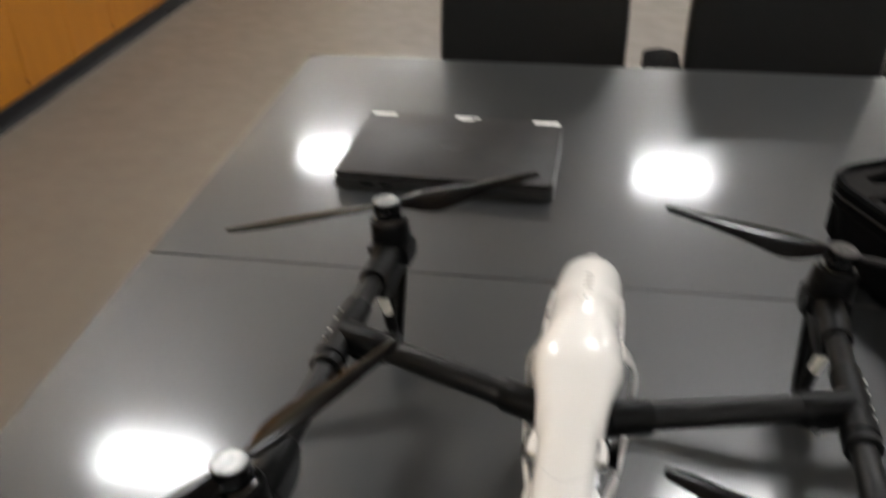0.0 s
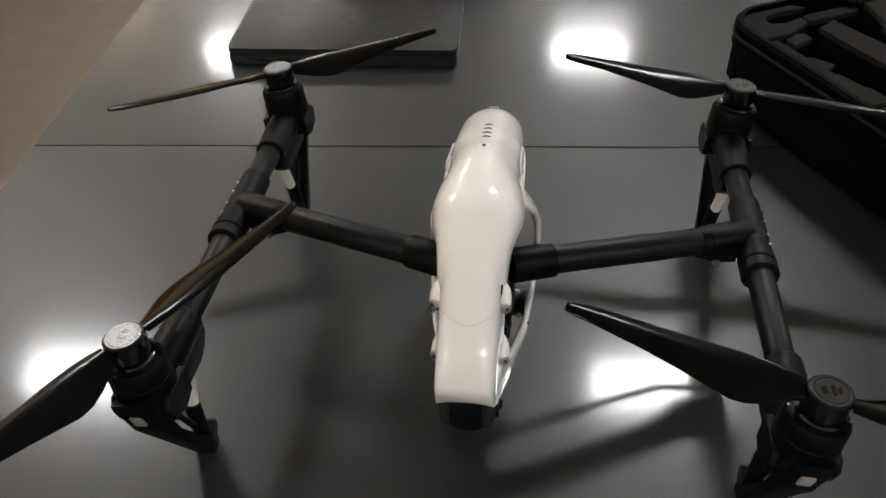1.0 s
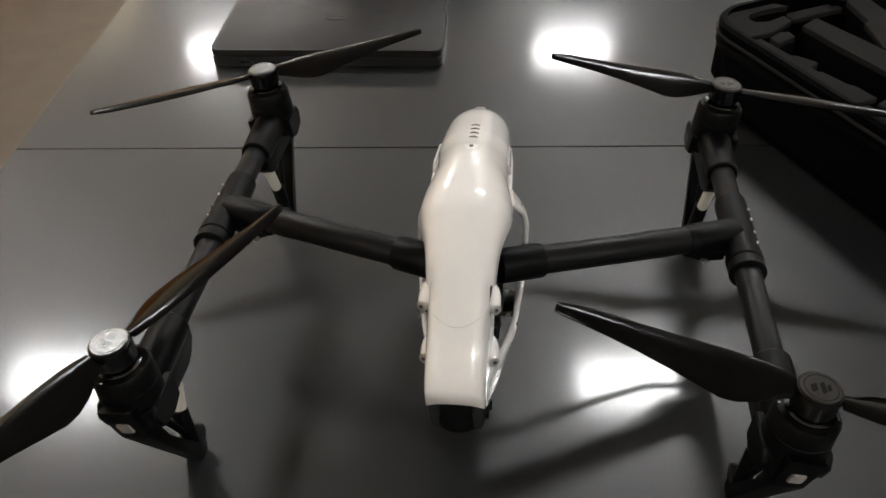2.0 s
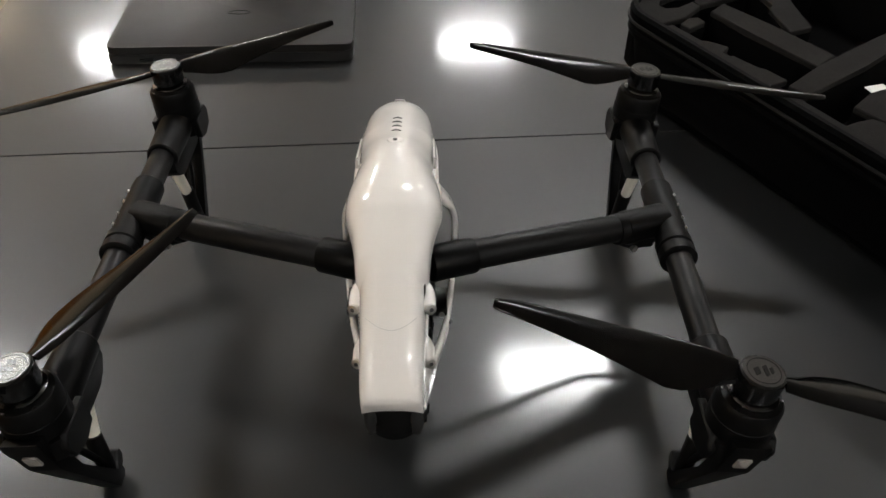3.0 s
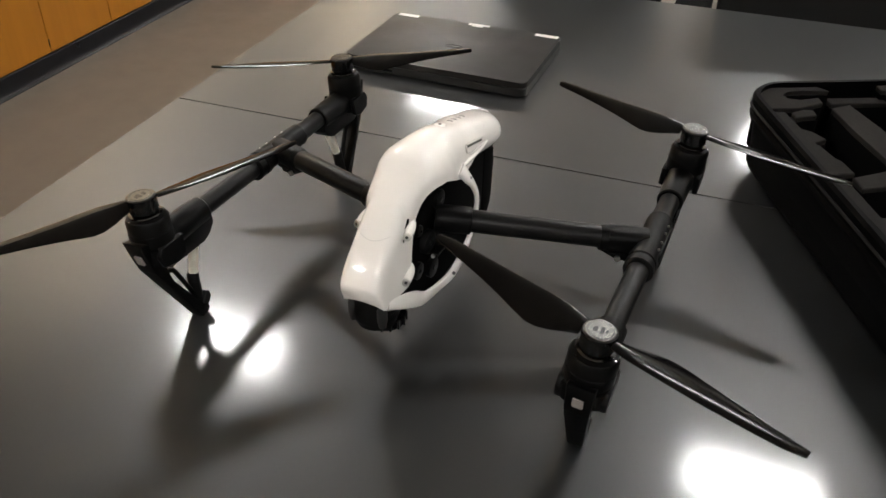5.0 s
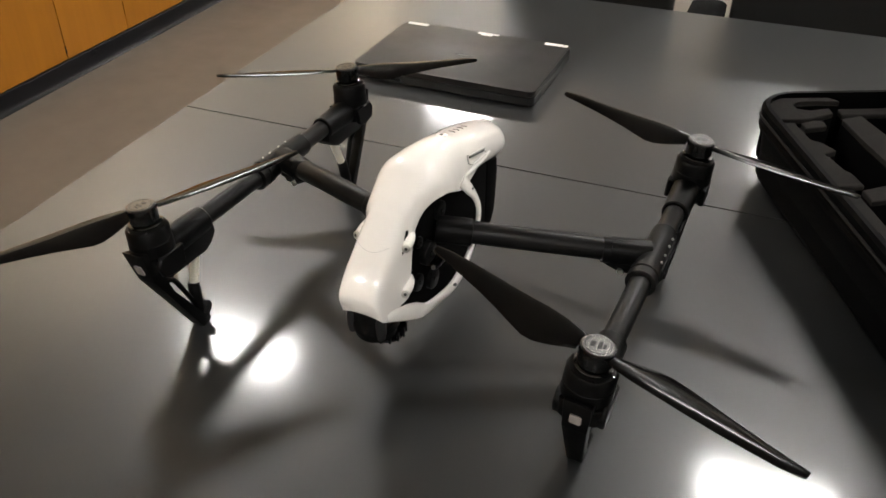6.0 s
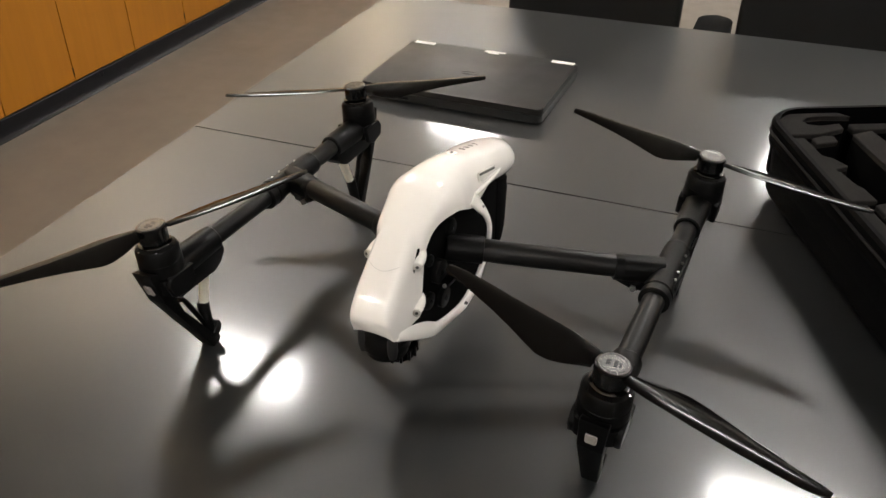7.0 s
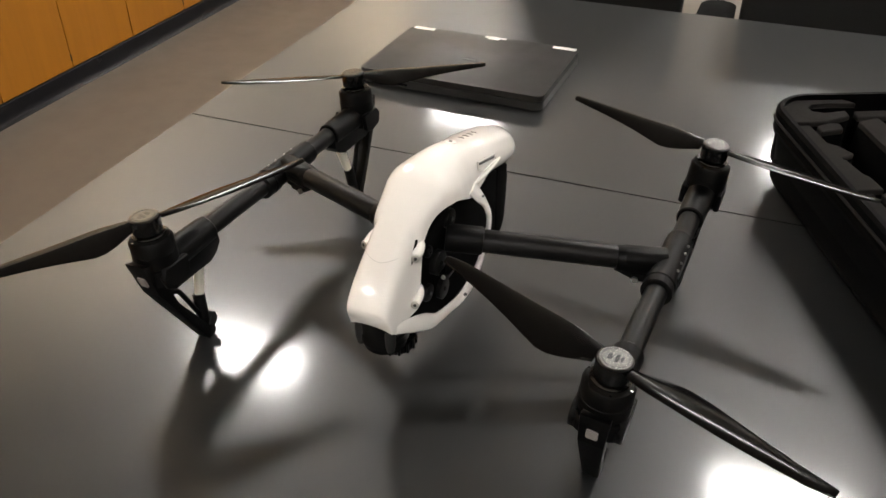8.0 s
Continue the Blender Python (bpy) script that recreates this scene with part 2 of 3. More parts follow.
# cabinets along the wall, pairs of doors, on a black cove base
CAB_X, DOOR, CAB_Z = -1.628, 0.3555, 0.92
bm = bmesh.new()
prof = [(-0.012, 0.0), (0.018, 0.0), (0.0175, 0.003), (0.010, 0.008), (0.005, 0.018), (0.003, 0.034), (0.003, 0.070), (0.0, 0.073), (-0.012, 0.073)]
prism(bm, prof, lambda a, b, c: (CAB_X + 0.004 + a, c, b), Y0 + 0.02, Y1 - 0.02)
tagged(part("baseboard", bm, M_COVE, smooth=40), "black rubber cove base under the wooden cabinets", "baseboard", kind="structure")


def cabinet():
    """A unit of two doors, its front at x = 0, from y = 0 to two doors' width."""
    root = empty("cabinet", Matrix())
    part("body", box(bmesh.new(), (-0.48, 0.001, 0.0), (-0.022, 2 * DOOR - 0.001, CAB_Z), 0.002, 1), M_GAP, root, "dark cabinet carcass")
    for k in range(2):
        d = part("door", box(bmesh.new(), (-0.020, k * DOOR + 0.002, 0.076), (0.0, (k + 1) * DOOR - 0.002, CAB_Z), 0.0018, 2), M_WOOD, root, "orange maple veneer door")
        if k == 0:
            bm = bmesh.new()
            rod(bm, (-0.001, 0.0005, 0.098), (-0.001, 0.0005, 0.128), 0.0028, 10, 0.001)
            part("hinge", bm, M_DARKMETAL, d, "small dark hinge at the door's foot", 40)
    return tagged(root, "orange maple cabinet with two plain flush doors", "cabinet", "cabinets along the wall")


unit = cabinet()
y = 1.341 - 6 * 2 * DOOR
unit.matrix_world = pose(CAB_X, y, 0)
for k in range(1, 15):
    copy_thing(unit, pose(CAB_X, y + k * 2 * DOOR, 0))

# ---- the tables ----


def table(y0, y1, x1=2.05):
    root = empty("table", pose(0, y0, 0))
    w = y1 - y0
    part("tabletop", box(bmesh.new(), (0, 0.0011, TOP - 0.028), (x1, w - 0.0011, TOP), 0.0005, 2), M_TABLE, root, "smooth dark grey laminate top")
    for x in (0.09, x1 - 0.09):
        for yy in (0.08, w - 0.08):
            part("leg", box(bmesh.new(), (x - 0.022, yy - 0.022, 0), (x + 0.022, yy + 0.022, TOP - 0.06), 0.003), M_STEEL, root)
    for yy in (0.08, w - 0.08):
        part("rail", box(bmesh.new(), (0.07, yy - 0.015, TOP - 0.068), (x1 - 0.07, yy + 0.015, TOP - 0.0285), 0.002), M_STEEL, root)
    return tagged(root, "grey laminate table with a dull shine, butted to another", "table", "two tables side by side")


table(0.0, 0.760)
table(-0.760, 0.0)

# ---- the drone ----
drone = tagged(empty("drone", pose(0.560, -0.316, TOP, 0, 0, -4.7)),
               "white and black four-rotor camera drone standing on the grey table", "drone")

# white shell: sections along the body, nose at minus y
SHELL_Y = [-0.1680, -0.1665, -0.1620, -0.1550, -0.1400, -0.1120, -0.1090, -0.1020, -0.0960, -0.0880, -0.0800, -0.0660, -0.0520, -0.0360, -0.0200, -0.0040, 0.0120, 0.0300, 0.0600, 0.0903, 0.1126, 0.1268, 0.1359, 0.1409, 0.1434]
SHELL_T = [0.1160, 0.1215, 0.1290, 0.1375, 0.1525, 0.1766, 0.1786, 0.1832, 0.1869, 0.1910, 0.1958, 0.2032, 0.2058, 0.2056, 0.2050, 0.2029, 0.1990, 0.1935, 0.1855, 0.1770, 0.1705, 0.1646, 0.1591, 0.1543, 0.1481]
SHELL_B = [0.0935, 0.0915, 0.0902, 0.0894, 0.0888, 0.0880, 0.0920, 0.1500, 0.1610, 0.1685, 0.1725, 0.1750, 0.1740, 0.1680, 0.1600, 0.1530, 0.1480, 0.1440, 0.1380, 0.1310, 0.1260, 0.1245, 0.1260, 0.1300, 0.1360]
SHELL_W = [0.0198, 0.0208, 0.0214, 0.0217, 0.0220, 0.0234, 0.0238, 0.0246, 0.0253, 0.0263, 0.0277, 0.0312, 0.0340, 0.0346, 0.0336, 0.0320, 0.0308, 0.0301, 0.0298, 0.0292, 0.0277, 0.0247, 0.0206, 0.0160, 0.0080]
SHELL_N = [6.0, 6.0, 6.0, 6.0, 5.6, 4.8, 4.6, 4.3, 4.0, 3.6, 3.2, 2.8, 2.5, 2.4, 2.4, 2.45, 2.5, 2.5, 2.5, 2.4, 2.3, 2.2, 2.1, 2.1, 2.1]


def blend(y, table_y, table_v):
    """A smooth value between the stations (monotone cubic)."""
    i = min(max(int(np.searchsorted(table_y, y)) - 1, 0), len(table_y) - 2)

    def slope(k):
        if k == 0 or k == len(table_y) - 1:
            j = min(k, len(table_y) - 2)
            return (table_v[j + 1] - table_v[j]) / (table_y[j + 1] - table_y[j])
        a = (table_v[k] - table_v[k - 1]) / (table_y[k] - table_y[k - 1])
        b = (table_v[k + 1] - table_v[k]) / (table_y[k + 1] - table_y[k])
        return 0.0 if a * b <= 0 else 2 * a * b / (a + b)

    h = table_y[i + 1] - table_y[i]
    t = (y - table_y[i]) / h
    a, b = slope(i) * h, slope(i + 1) * h
    d = table_v[i + 1] - table_v[i]
    return table_v[i] + a * t + (3 * d - 2 * a - b) * t * t + (a + b - 2 * d) * t ** 3


def shell_top(y):
    return blend(y, SHELL_Y, SHELL_T)


def body_shell():
    bm = bmesh.new()
    ys = []
    for a, b in zip(SHELL_Y, SHELL_Y[1:]):
        k = max(2, int((b - a) / 0.003))
        ys += [a + (b - a) * j / k for j in range(k)]
    ys.append(SHELL_Y[-1])
    rings, n = [], 20
    for y in ys:
        t, b, w, e = (blend(y, SHELL_Y, q) for q in (SHELL_T, SHELL_B, SHELL_W, SHELL_N))
        ring = []
        rear = min(max((y - 0.0) / 0.05, 0), 1)        # towards the rear the underside closes to a barrel
        for k in range(n + 1):
            a = math.pi * k / n
            c, s = math.cos(a), math.sin(a)
            x = w * math.copysign(abs(c) ** (2 / e), c) * (1 - 0.06 * abs(s) ** 2)
            mid = b + (t - b) * 0.42 * rear
            ring.append((x, y, mid + (t - mid) * abs(s) ** (2 / e)))
        for k in range(1, 10):
            a = math.pi * (1 + k / 10)
            c, s = math.cos(a), math.sin(a)
            mid = b + (t - b) * 0.42 * rear
            ring.append((w * c * (0.97 - 0.1 * (1 - rear)), y, mid + (mid - b) * s + (1 - rear) * 0.004 * abs(s)))
        chin = 0.009 * min(max((-0.150 - y) / 0.018, 0), 1)
        rings.append([bm.verts.new((p[0], p[1] + chin * (1 - min(max((p[2] - b) / (t - b), 0), 1)) ** 1.0, p[2])) for p in ring])
    m = len(rings[0])
    for r0, r1 in zip(rings, rings[1:]):
        for j in range(m):
            bm.faces.new((r0[j], r0[(j + 1) % m], r1[(j + 1) % m], r1[j]))
    bm.faces.new(rings[0])
    bm.faces.new(rings[-1][::-1])
    return bm


shell = part("body_shell", body_shell(), M_WHITE, drone, "glossy white plastic shell with a long sloping nose", 50)
shell.matrix_basis = pose(-0.0022, 0, 0, 0, 0, 0.7)

# thin joint line across the nose panel
bm = bmesh.new()
arc = []
for k in range(17):
    x = -0.0165 + 0.033 * k / 16
    y = -0.1400 + 0.0065 * (abs(x) / 0.0165) ** 2
    arc.append((x, y, shell_top(y) + 0.0001 - 0.0012 * (abs(x) / 0.0165) ** 4))
sweep(bm, arc, 0.00022, 6)
part("panel_joint", bm, M_JOINT, shell, "thin curved joint line")

# power button and four charge marks on the battery
bm = bmesh.new()
y = 0.0105
rod(bm, (0, y, shell_top(y) - 0.002), (0.0, y + 0.0003, shell_top(y) + 0.0006), 0.0058, 24, 0.0004)
button = part("power_button", bm, M_WHITE, shell, "round white power button", 40)
bm = bmesh.new()
rod(bm, (0, y, shell_top(y)), (0, y, shell_top(y) + 0.0011), 0.0017, 14)
part("button_mark", bm, M_GREYPRINT, shell, "dark dot on the button")
for k in range(4):
    y = 0.0370 + 0.0106 * k
    tri = [(-0.0036, -0.0016), (0.0, 0.0024), (0.0036, -0.0016), (0.0, -0.0006)]
    bm = prism(bmesh.new(), tri, lambda a, b, c: (a, y + b, shell_top(y + b) + c), -0.0008, 0.0005)
    part("charge_mark", bm, M_GREYPRINT, shell, "small grey arrow mark")

# grey tab at the very rear, and a recessed slot on each flank of the battery
bm = prism(bmesh.new(), rounded(0.009, 0.005, 0.0015, 3), lambda a, b, c: (a, 0.1345 + b * 0.8, shell_top(0.1345) - 0.0012 - b * 0.3 + c), 0.0, 0.0025, 0.0004, 1)
part("battery_tab", bm, M_WINDOW, shell, "small grey release tab")
for s in (-1, 1):
    edge = [(0.0292, 0.010, 0.1835), (0.0288, 0.054, 0.1715), (0.0300, 0.056, 0.1640), (0.0303, 0.022, 0.1680), (0.0300, 0.012, 0.1740)]
    bm = sweep(bmesh.new(), [(s * x, y, z) for x, y, z in edge + edge[:1]], 0.0011, 8, caps=False)
    part("battery_grip", bm, M_WHITE, shell, "raised white rim of the battery's grip", 60)
    bm = sweep(bmesh.new(), [(s * 0.0296, 0.013, 0.1805), (s * 0.0294, 0.051, 0.1700)], [0.0013, 0.0013], 8)
    part("grip_slot", bm, M_GREYPRINT, shell, "grey slot in the grip")
    bm = sweep(bmesh.new(), smooth_path([(s * 0.0296, -0.012, 0.1660), (s * 0.0305, 0.012, 0.1640), (s * 0.0300, 0.050, 0.1610), (s * 0.0284, 0.068, 0.1600)], 4), 0.0024, 10)
    part("battery_rail", bm, M_WHITE, shell, "thin white rail along the battery's flank", 60)
    # side mounting ears with screws
    for z, y in ((0.1500, -0.1125), (0.1005, -0.1160)):
        bm = bmesh.new()
        sweep(bm, smooth_path([(s * 0.0180, y + 0.014, z + 0.006), (s * 0.0230, y + 0.007, z + 0.003), (s * 0.0245, y - 0.0035, z - 0.0005)], 4), [0.0050, 0.0054, 0.0056, 0.0056, 0.0054, 0.0053, 0.0052, 0.0050, 0.0046], 14, up=(1, 0.3, 0))
        part("screw_ear", bm, M_WHITE, shell, "rounded white screw boss", 60)
        bm = bmesh.new()
        rod(bm, (s * 0.0245, y - 0.0030, z - 0.0005), (s * 0.0262, y - 0.0068, z + 0.0004), 0.0040, 14, 0.0006)
        part("screw", bm, M_SILVER, shell, "silver screw", 40)
        bm = bmesh.new()
        rod(bm, (s * 0.0261, y - 0.0066, z + 0.0004), (s * 0.0264, y - 0.0072, z + 0.0005), 0.0017, 6)
        part("screw_socket", bm, M_GREYPRINT, shell, "dark socket in the screw")
    # white side frame: a flat strip from the chin under the arm's root and up to the shoulder
    run = [(0.0195, -0.150, 0.0915, 0.010), (0.0205, -0.136, 0.0850, 0.014), (0.0218, -0.120, 0.0760, 0.016), (0.0235, -0.100, 0.0645, 0.017), (0.0250, -0.089, 0.0580, 0.015),
           (0.0272, -0.080, 0.0560, 0.0115), (0.0318, -0.064, 0.0578, 0.0095), (0.0368, -0.046, 0.0610, 0.0105), (0.0395, -0.030, 0.0690, 0.0120), (0.0412, -0.018, 0.0790, 0.0090),
           (0.0428, -0.004, 0.0980, 0.0066), (0.0434, 0.003, 0.1160, 0.0062), (0.0430, 0.004, 0.1320, 0.0064), (0.0400, 0.000, 0.1460, 0.0080), (0.0358, -0.005, 0.1560, 0.0130), (0.0300, -0.009, 0.1660, 0.0170)]
    part("side_frame", ribbon([(s * x, y, z) for x, y, z, w in run], [w for x, y, z, w in run], 0.0048, (s, 0.1, 0.15)), M_WHITE, drone, "white flat side frame round the arm's root", 50)
    bm = bmesh.new()
    rod(bm, (s * 0.0360, -0.002, 0.1545), (s * 0.0392, -0.002, 0.1552), 0.0017, 12)
    part("pin", bm, M_GREYPRINT, drone)
    bm = bmesh.new()
    rod(bm, (s * 0.0395, -0.0440, 0.0640), (s * 0.0412, -0.0445, 0.0648), 0.0018, 12)
    part("pin", bm, M_GREYPRINT, drone)

# black inner body
core = [(-0.128, 0.086), (-0.121, 0.146), (-0.108, 0.164), (-0.080, 0.178), (-0.040, 0.176), (0.0, 0.160), (0.050, 0.148), (0.098, 0.138), (0.108, 0.120), (0.104, 0.070), (0.088, 0.052), (0.03, 0.044), (-0.060, 0.040), (-0.090, 0.046)]
core_part = part("inner_body", prism(bmesh.new(), core, lambda a, b, c: (c, a, b), -0.0215, 0.0215, 0.003, 2), M_INNER, drone, "black inner body", 40)
part("rear_housing", prism(bmesh.new(), [(0.072, 0.146), (0.104, 0.137), (0.100, 0.066), (0.092, 0.056), (0.072, 0.056)], lambda a, b, c: (c, a, b), -0.0225, 0.0225, 0.004, 3), M_INNER, drone, "black rear housing under the battery", 40)
for s in (-1, 1):
    for y, z, r, d in ((-0.074, 0.118, 0.0125, 0.0285), (-0.092, 0.094, 0.009, 0.0255), (-0.062, 0.079, 0.011, 0.0265), (-0.045, 0.150, 0.010, 0.0255), (-0.088, 0.138, 0.006, 0.0245)):
        bm = bmesh.new()
        rod(bm, (s * 0.018, y, z), (s * d, y, z), r, 24, 0.0012)
        part("drive_wheel", bm, M_BLACK, core_part, "round black drive part", 35)
        bm = bmesh.new()
        rod(bm, (s * (d - 0.001), y, z), (s * (d + 0.0008), y, z), r * 0.22, 10)
        part("wheel_screw", bm, M_DARKMETAL, core_part)
    bm = box(bmesh.new(), (s * 0.018, -0.078, 0.1035), (s * 0.037, -0.0505, 0.1085), 0.0015)
    part("bracket", bm, M_GLOSSBLACK, core_part, "black bracket under the arm's root", 40)
    bm = bmesh.new()
    rod(bm, (s * 0.033, -0.0775, 0.1060), (s * 0.033, -0.0795, 0.1060), 0.0020, 12)
    part("bracket_screw", bm, M_SILVER, core_part)

# gimbal plate under the nose, with no camera on it
bm = bmesh.new()
sweep(bm, [(0, -0.1375, 0.0950), (0, -0.1370, 0.0800), (0, -0.1365, 0.0790), (0, -0.136, 0.0700), (0, -0.136, 0.0690), (0, -0.1355, 0.0600), (0, -0.1355, 0.0585)], [0.0215, 0.0218, 0.0235, 0.0235, 0.0205, 0.0200, 0.0185], 32, up=(0, 1, 0))
gimbal = part("gimbal_mount", bm, M_BLACK, drone, "black round gimbal mount under the nose", 35)
bm = bmesh.new()
sweep(bm, [(0.004, -0.123, 0.0600), (0.004, -0.123, 0.0490), (0.004, -0.123, 0.0475)], [0.0190, 0.0180, 0.0160], 28, up=(0, 1, 0))
part("gimbal_plate", bm, M_GLOSSBLACK, gimbal, "black ribbed lock plate", 35)
for k in range(14):
    a = 2 * math.pi * k / 14
    bm = box(bmesh.new(), (-0.0012, -0.0012, 0.047), (0.0012, 0.0012, 0.058), 0.0004, 1)
    bmesh.ops.transform(bm, matrix=Matrix.Translation((0.004 + 0.0192 * math.cos(a), -0.123 + 0.0192 * math.sin(a), 0.002)), verts=bm.verts)
    part("rib", bm, M_BLACK, gimbal)
for k in range(4):
    a = 2 * math.pi * (k + 0.5) / 4
    bm = bmesh.new()
    sweep(bm, [(0.022 * math.cos(a), -0.137 + 0.022 * math.sin(a), z) for z in (0.092, 0.086, 0.074, 0.066)], [0.0030, 0.0050, 0.0052, 0.0036], 12, up=(0, 1, 0))
    part("damper", bm, M_RUBBER, gimbal, "black rubber damper", 50)

# ---- arms: each side hangs 4.5 degrees down from its root ----
DROOP = radians(4.5)
ROOT_X, ROOT_Z = 0.050, 0.1226
BOOM = 0.1705           # from the root to the long boom
ENDS = (-0.183, 0.189)  # front and rear rotor


def arm_place(s):
    c, q = math.cos(DROOP), math.sin(DROOP)
    return Matrix(((s * c, 0, s * q, s * ROOT_X), (0, 1, 0, 0), (-q, 0, c, ROOT_Z), (0, 0, 0, 1)))


def blade(side, sign):
    """One blade along +x from the hub; sign: the side on which its trailing edge lies."""
    bm = bmesh.new()
    rows = []
    R = 0.1665
    for f, lead, trail in ((0.085, 0.0084, 0.0080), (0.13, 0.0100, 0.0115), (0.20, 0.0115, 0.0180), (0.27, 0.0118, 0.0225), (0.33, 0.0118, 0.0235), (0.42, 0.0115, 0.0205), (0.52, 0.0112, 0.0165), (0.65, 0.0106, 0.0120), (0.78, 0.0098, 0.0085), (0.90, 0.0088, 0.0060), (0.97, 0.0064, 0.0046), (0.995, 0.0054, 0.0036), (1.0, 0.0040, 0.0026)):
        r = f * R
        pitch = min(math.atan(0.088 / (2 * math.pi * max(r, 0.03))), radians(15))
        ring = []
        th = 0.0022 * (1 - 0.62 * f)
        for q, up in ((lead, 0.15), (lead * 0.7, 0.85), (0.0, 1.0), (-trail * 0.55, 0.7), (-trail, 0.1), (-trail, -0.1), (-trail * 0.55, -0.25), (0.0, -0.55), (lead * 0.7, -0.6), (lead, -0.15)):
            camber = 0.0016 * (1 - ((q + trail) / (lead + trail) * 2 - 1) ** 2)
            yy, zz = q * math.cos(pitch), q * math.sin(pitch) + up * th + camber
            ring.append(bm.verts.new((r, -sign * yy, zz + 0.004 * f * f - 0.001)))
        rows.append(ring)
    for r0, r1 in zip(rows, rows[1:]):
        for j in range(10):
            bm.faces.new((r0[j], r0[(j + 1) % 10], r1[(j + 1) % 10], r1[j]))
    bm.faces.new(rows[0])
    bm.faces.new(rows[-1][::-1])
    return bm


def placed(bm, m):
    bmesh.ops.transform(bm, matrix=m, verts=bm.verts)
    return bm


# heading of one blade, side of the trailing edge (1: counter-clockwise side)
ROTORS = {(-1, 0): (62.5, 1), (-1, 1): (25.5, -1), (1, 0): (164.0, 1), (1, 1): (172.0, 1)}


def arm(s):
    m = arm_place(s)
    # root collar, cross tube, linkage
    r0, r1 = Vector((-0.022, -0.052, 0.0)), Vector((BOOM, 0.030, 0.0))
    d = (r1 - r0).normalized()

    def on(f):
        return r0 + d * f

    length = (r1 - r0).length
    part("cross_tube", placed(rod(bmesh.new(), on(0.02) + Vector((0, 0, 0.0094)), on(length - 0.012) + Vector((0, 0, 0.0028)), 0.0113, 28, 0.001), m), M_CARBON, drone, "black carbon cross tube", 35)
    bm = rod(bmesh.new(), on(-0.006) + Vector((0, 0, 0.0094)), on(0.030) + Vector((0, 0, 0.0088)), 0.0137, 28, 0.0014)
    part("root_collar", placed(bm, m), M_BLACK, drone, "black collar at the arm's root", 35)
    bm = rod(bmesh.new(), on(length - 0.052) + Vector((0, 0, 0.0030)), on(length - 0.004) + Vector((0, 0, 0.0024)), 0.0130, 28, 0.0012)
    part("outer_collar", placed(bm, m), M_BLACK, drone, "black collar at the arm's outer end", 35)
    bm = bmesh.new()
    sweep(bm, [on(0.004) + Vector((0, 0.030, -0.017)), on(length * 0.5) + Vector((0, 0.030, -0.019)), on(length - 0.05) + Vector((0, 0.026, -0.0200)), on(length - 0.012) + Vector((0, 0.012, -0.0190))], 0.0033, 12, up=(0.1, 0.2, 1))
    part("linkage_rod", placed(bm, m), M_GLOSSBLACK, drone, "thin black linkage rod behind the cross tube", 60)
    # joint block round the tube's end, and the gusset under it
    side = d.cross(Vector((0, 0, 1)))
    bm = prism(bmesh.new(), rounded(0.0256, 0.0252, 0.0100, 5), lambda a, b, c: on(c) + side * a + Vector((0, 0, 0.0030 + b)), length - 0.044, length - 0.004, 0.0010, 2)
    part("joint_block", placed(bm, m), M_BLACK, drone, "squared black joint block", 40)
    for c in (-0.0095, 0.0095):
        bm = prism(bmesh.new(), [(length - 0.046, -0.006), (length - 0.006, -0.006), (length - 0.006, -0.0095), (length - 0.020, -0.0110), (length - 0.030, -0.0110)], lambda a, b, q: on(a) + Vector((0, 0, b)) + side * q, c - 0.0015, c + 0.0015, 0.0004, 1)
        part("cheek_plate", placed(bm, m), M_BLACK, drone, "", 40)
    bm = sweep(bmesh.new(), [on(length - 0.046) + Vector((0, 0, -0.0095)), on(length - 0.030) + Vector((0, 0, -0.0180)), on(length - 0.010) + Vector((0, 0, -0.0205))], [0.0036, 0.0036, 0.0040], 10, up=(0, 1, 0.1))
    part("gusset", placed(bm, m), M_BLACK, drone, "black strut under the joint", 40)
    bm = rod(bmesh.new(), on(length - 0.030) + Vector((0, 0, -0.0185)) - side * 0.0065, on(length - 0.030) + Vector((0, 0, -0.0185)) + side * 0.0065, 0.0030, 12)
    part("gusset_pin", placed(bm, m), M_SILVER, drone)
    # long boom and its sleeve
    part("boom_tube", placed(rod(bmesh.new(), (BOOM, ENDS[0] + 0.03, 0), (BOOM, ENDS[1] - 0.03, 0), 0.0104, 28, 0.001), m), M_CARBON, drone, "black carbon boom", 35)
    bm = bmesh.new()
    sweep(bm, [(BOOM, y, 0) for y in (0.0, 0.0015, 0.010, 0.064, 0.0725, 0.074)], [0.0120, 0.0132, 0.0132, 0.0132, 0.0132, 0.0120], 28, up=(0.1, 0, 1))
    box(bm, (BOOM + 0.005, 0.006, -0.0125), (BOOM + 0.0150, 0.068, 0.0040), 0.0028, 2)
    sleeve = part("sleeve", placed(bm, m), M_BLACK, drone, "black clamp sleeve joining tube and boom", 35)
    for y in (0.0125, 0.0260, 0.0430, 0.0570):
        bm = rod(bmesh.new(), (BOOM + 0.0098, y, 0.0074), (BOOM + 0.0117, y, 0.0088), 0.0014, 12, 0.0003)
        part("screw", placed(bm, m), M_SILVER, sleeve, "bright silver screw")
    bm = bmesh.new()
    sweep(bm, [(BOOM, y, 0) for y in (-0.020, -0.019, -0.0105, -0.0095, -0.0075, -0.0065, 0.0005, 0.0015)], [0.0130, 0.0148, 0.0148, 0.0132, 0.0132, 0.0148, 0.0148, 0.0130], 28, up=(0.1, 0, 1))
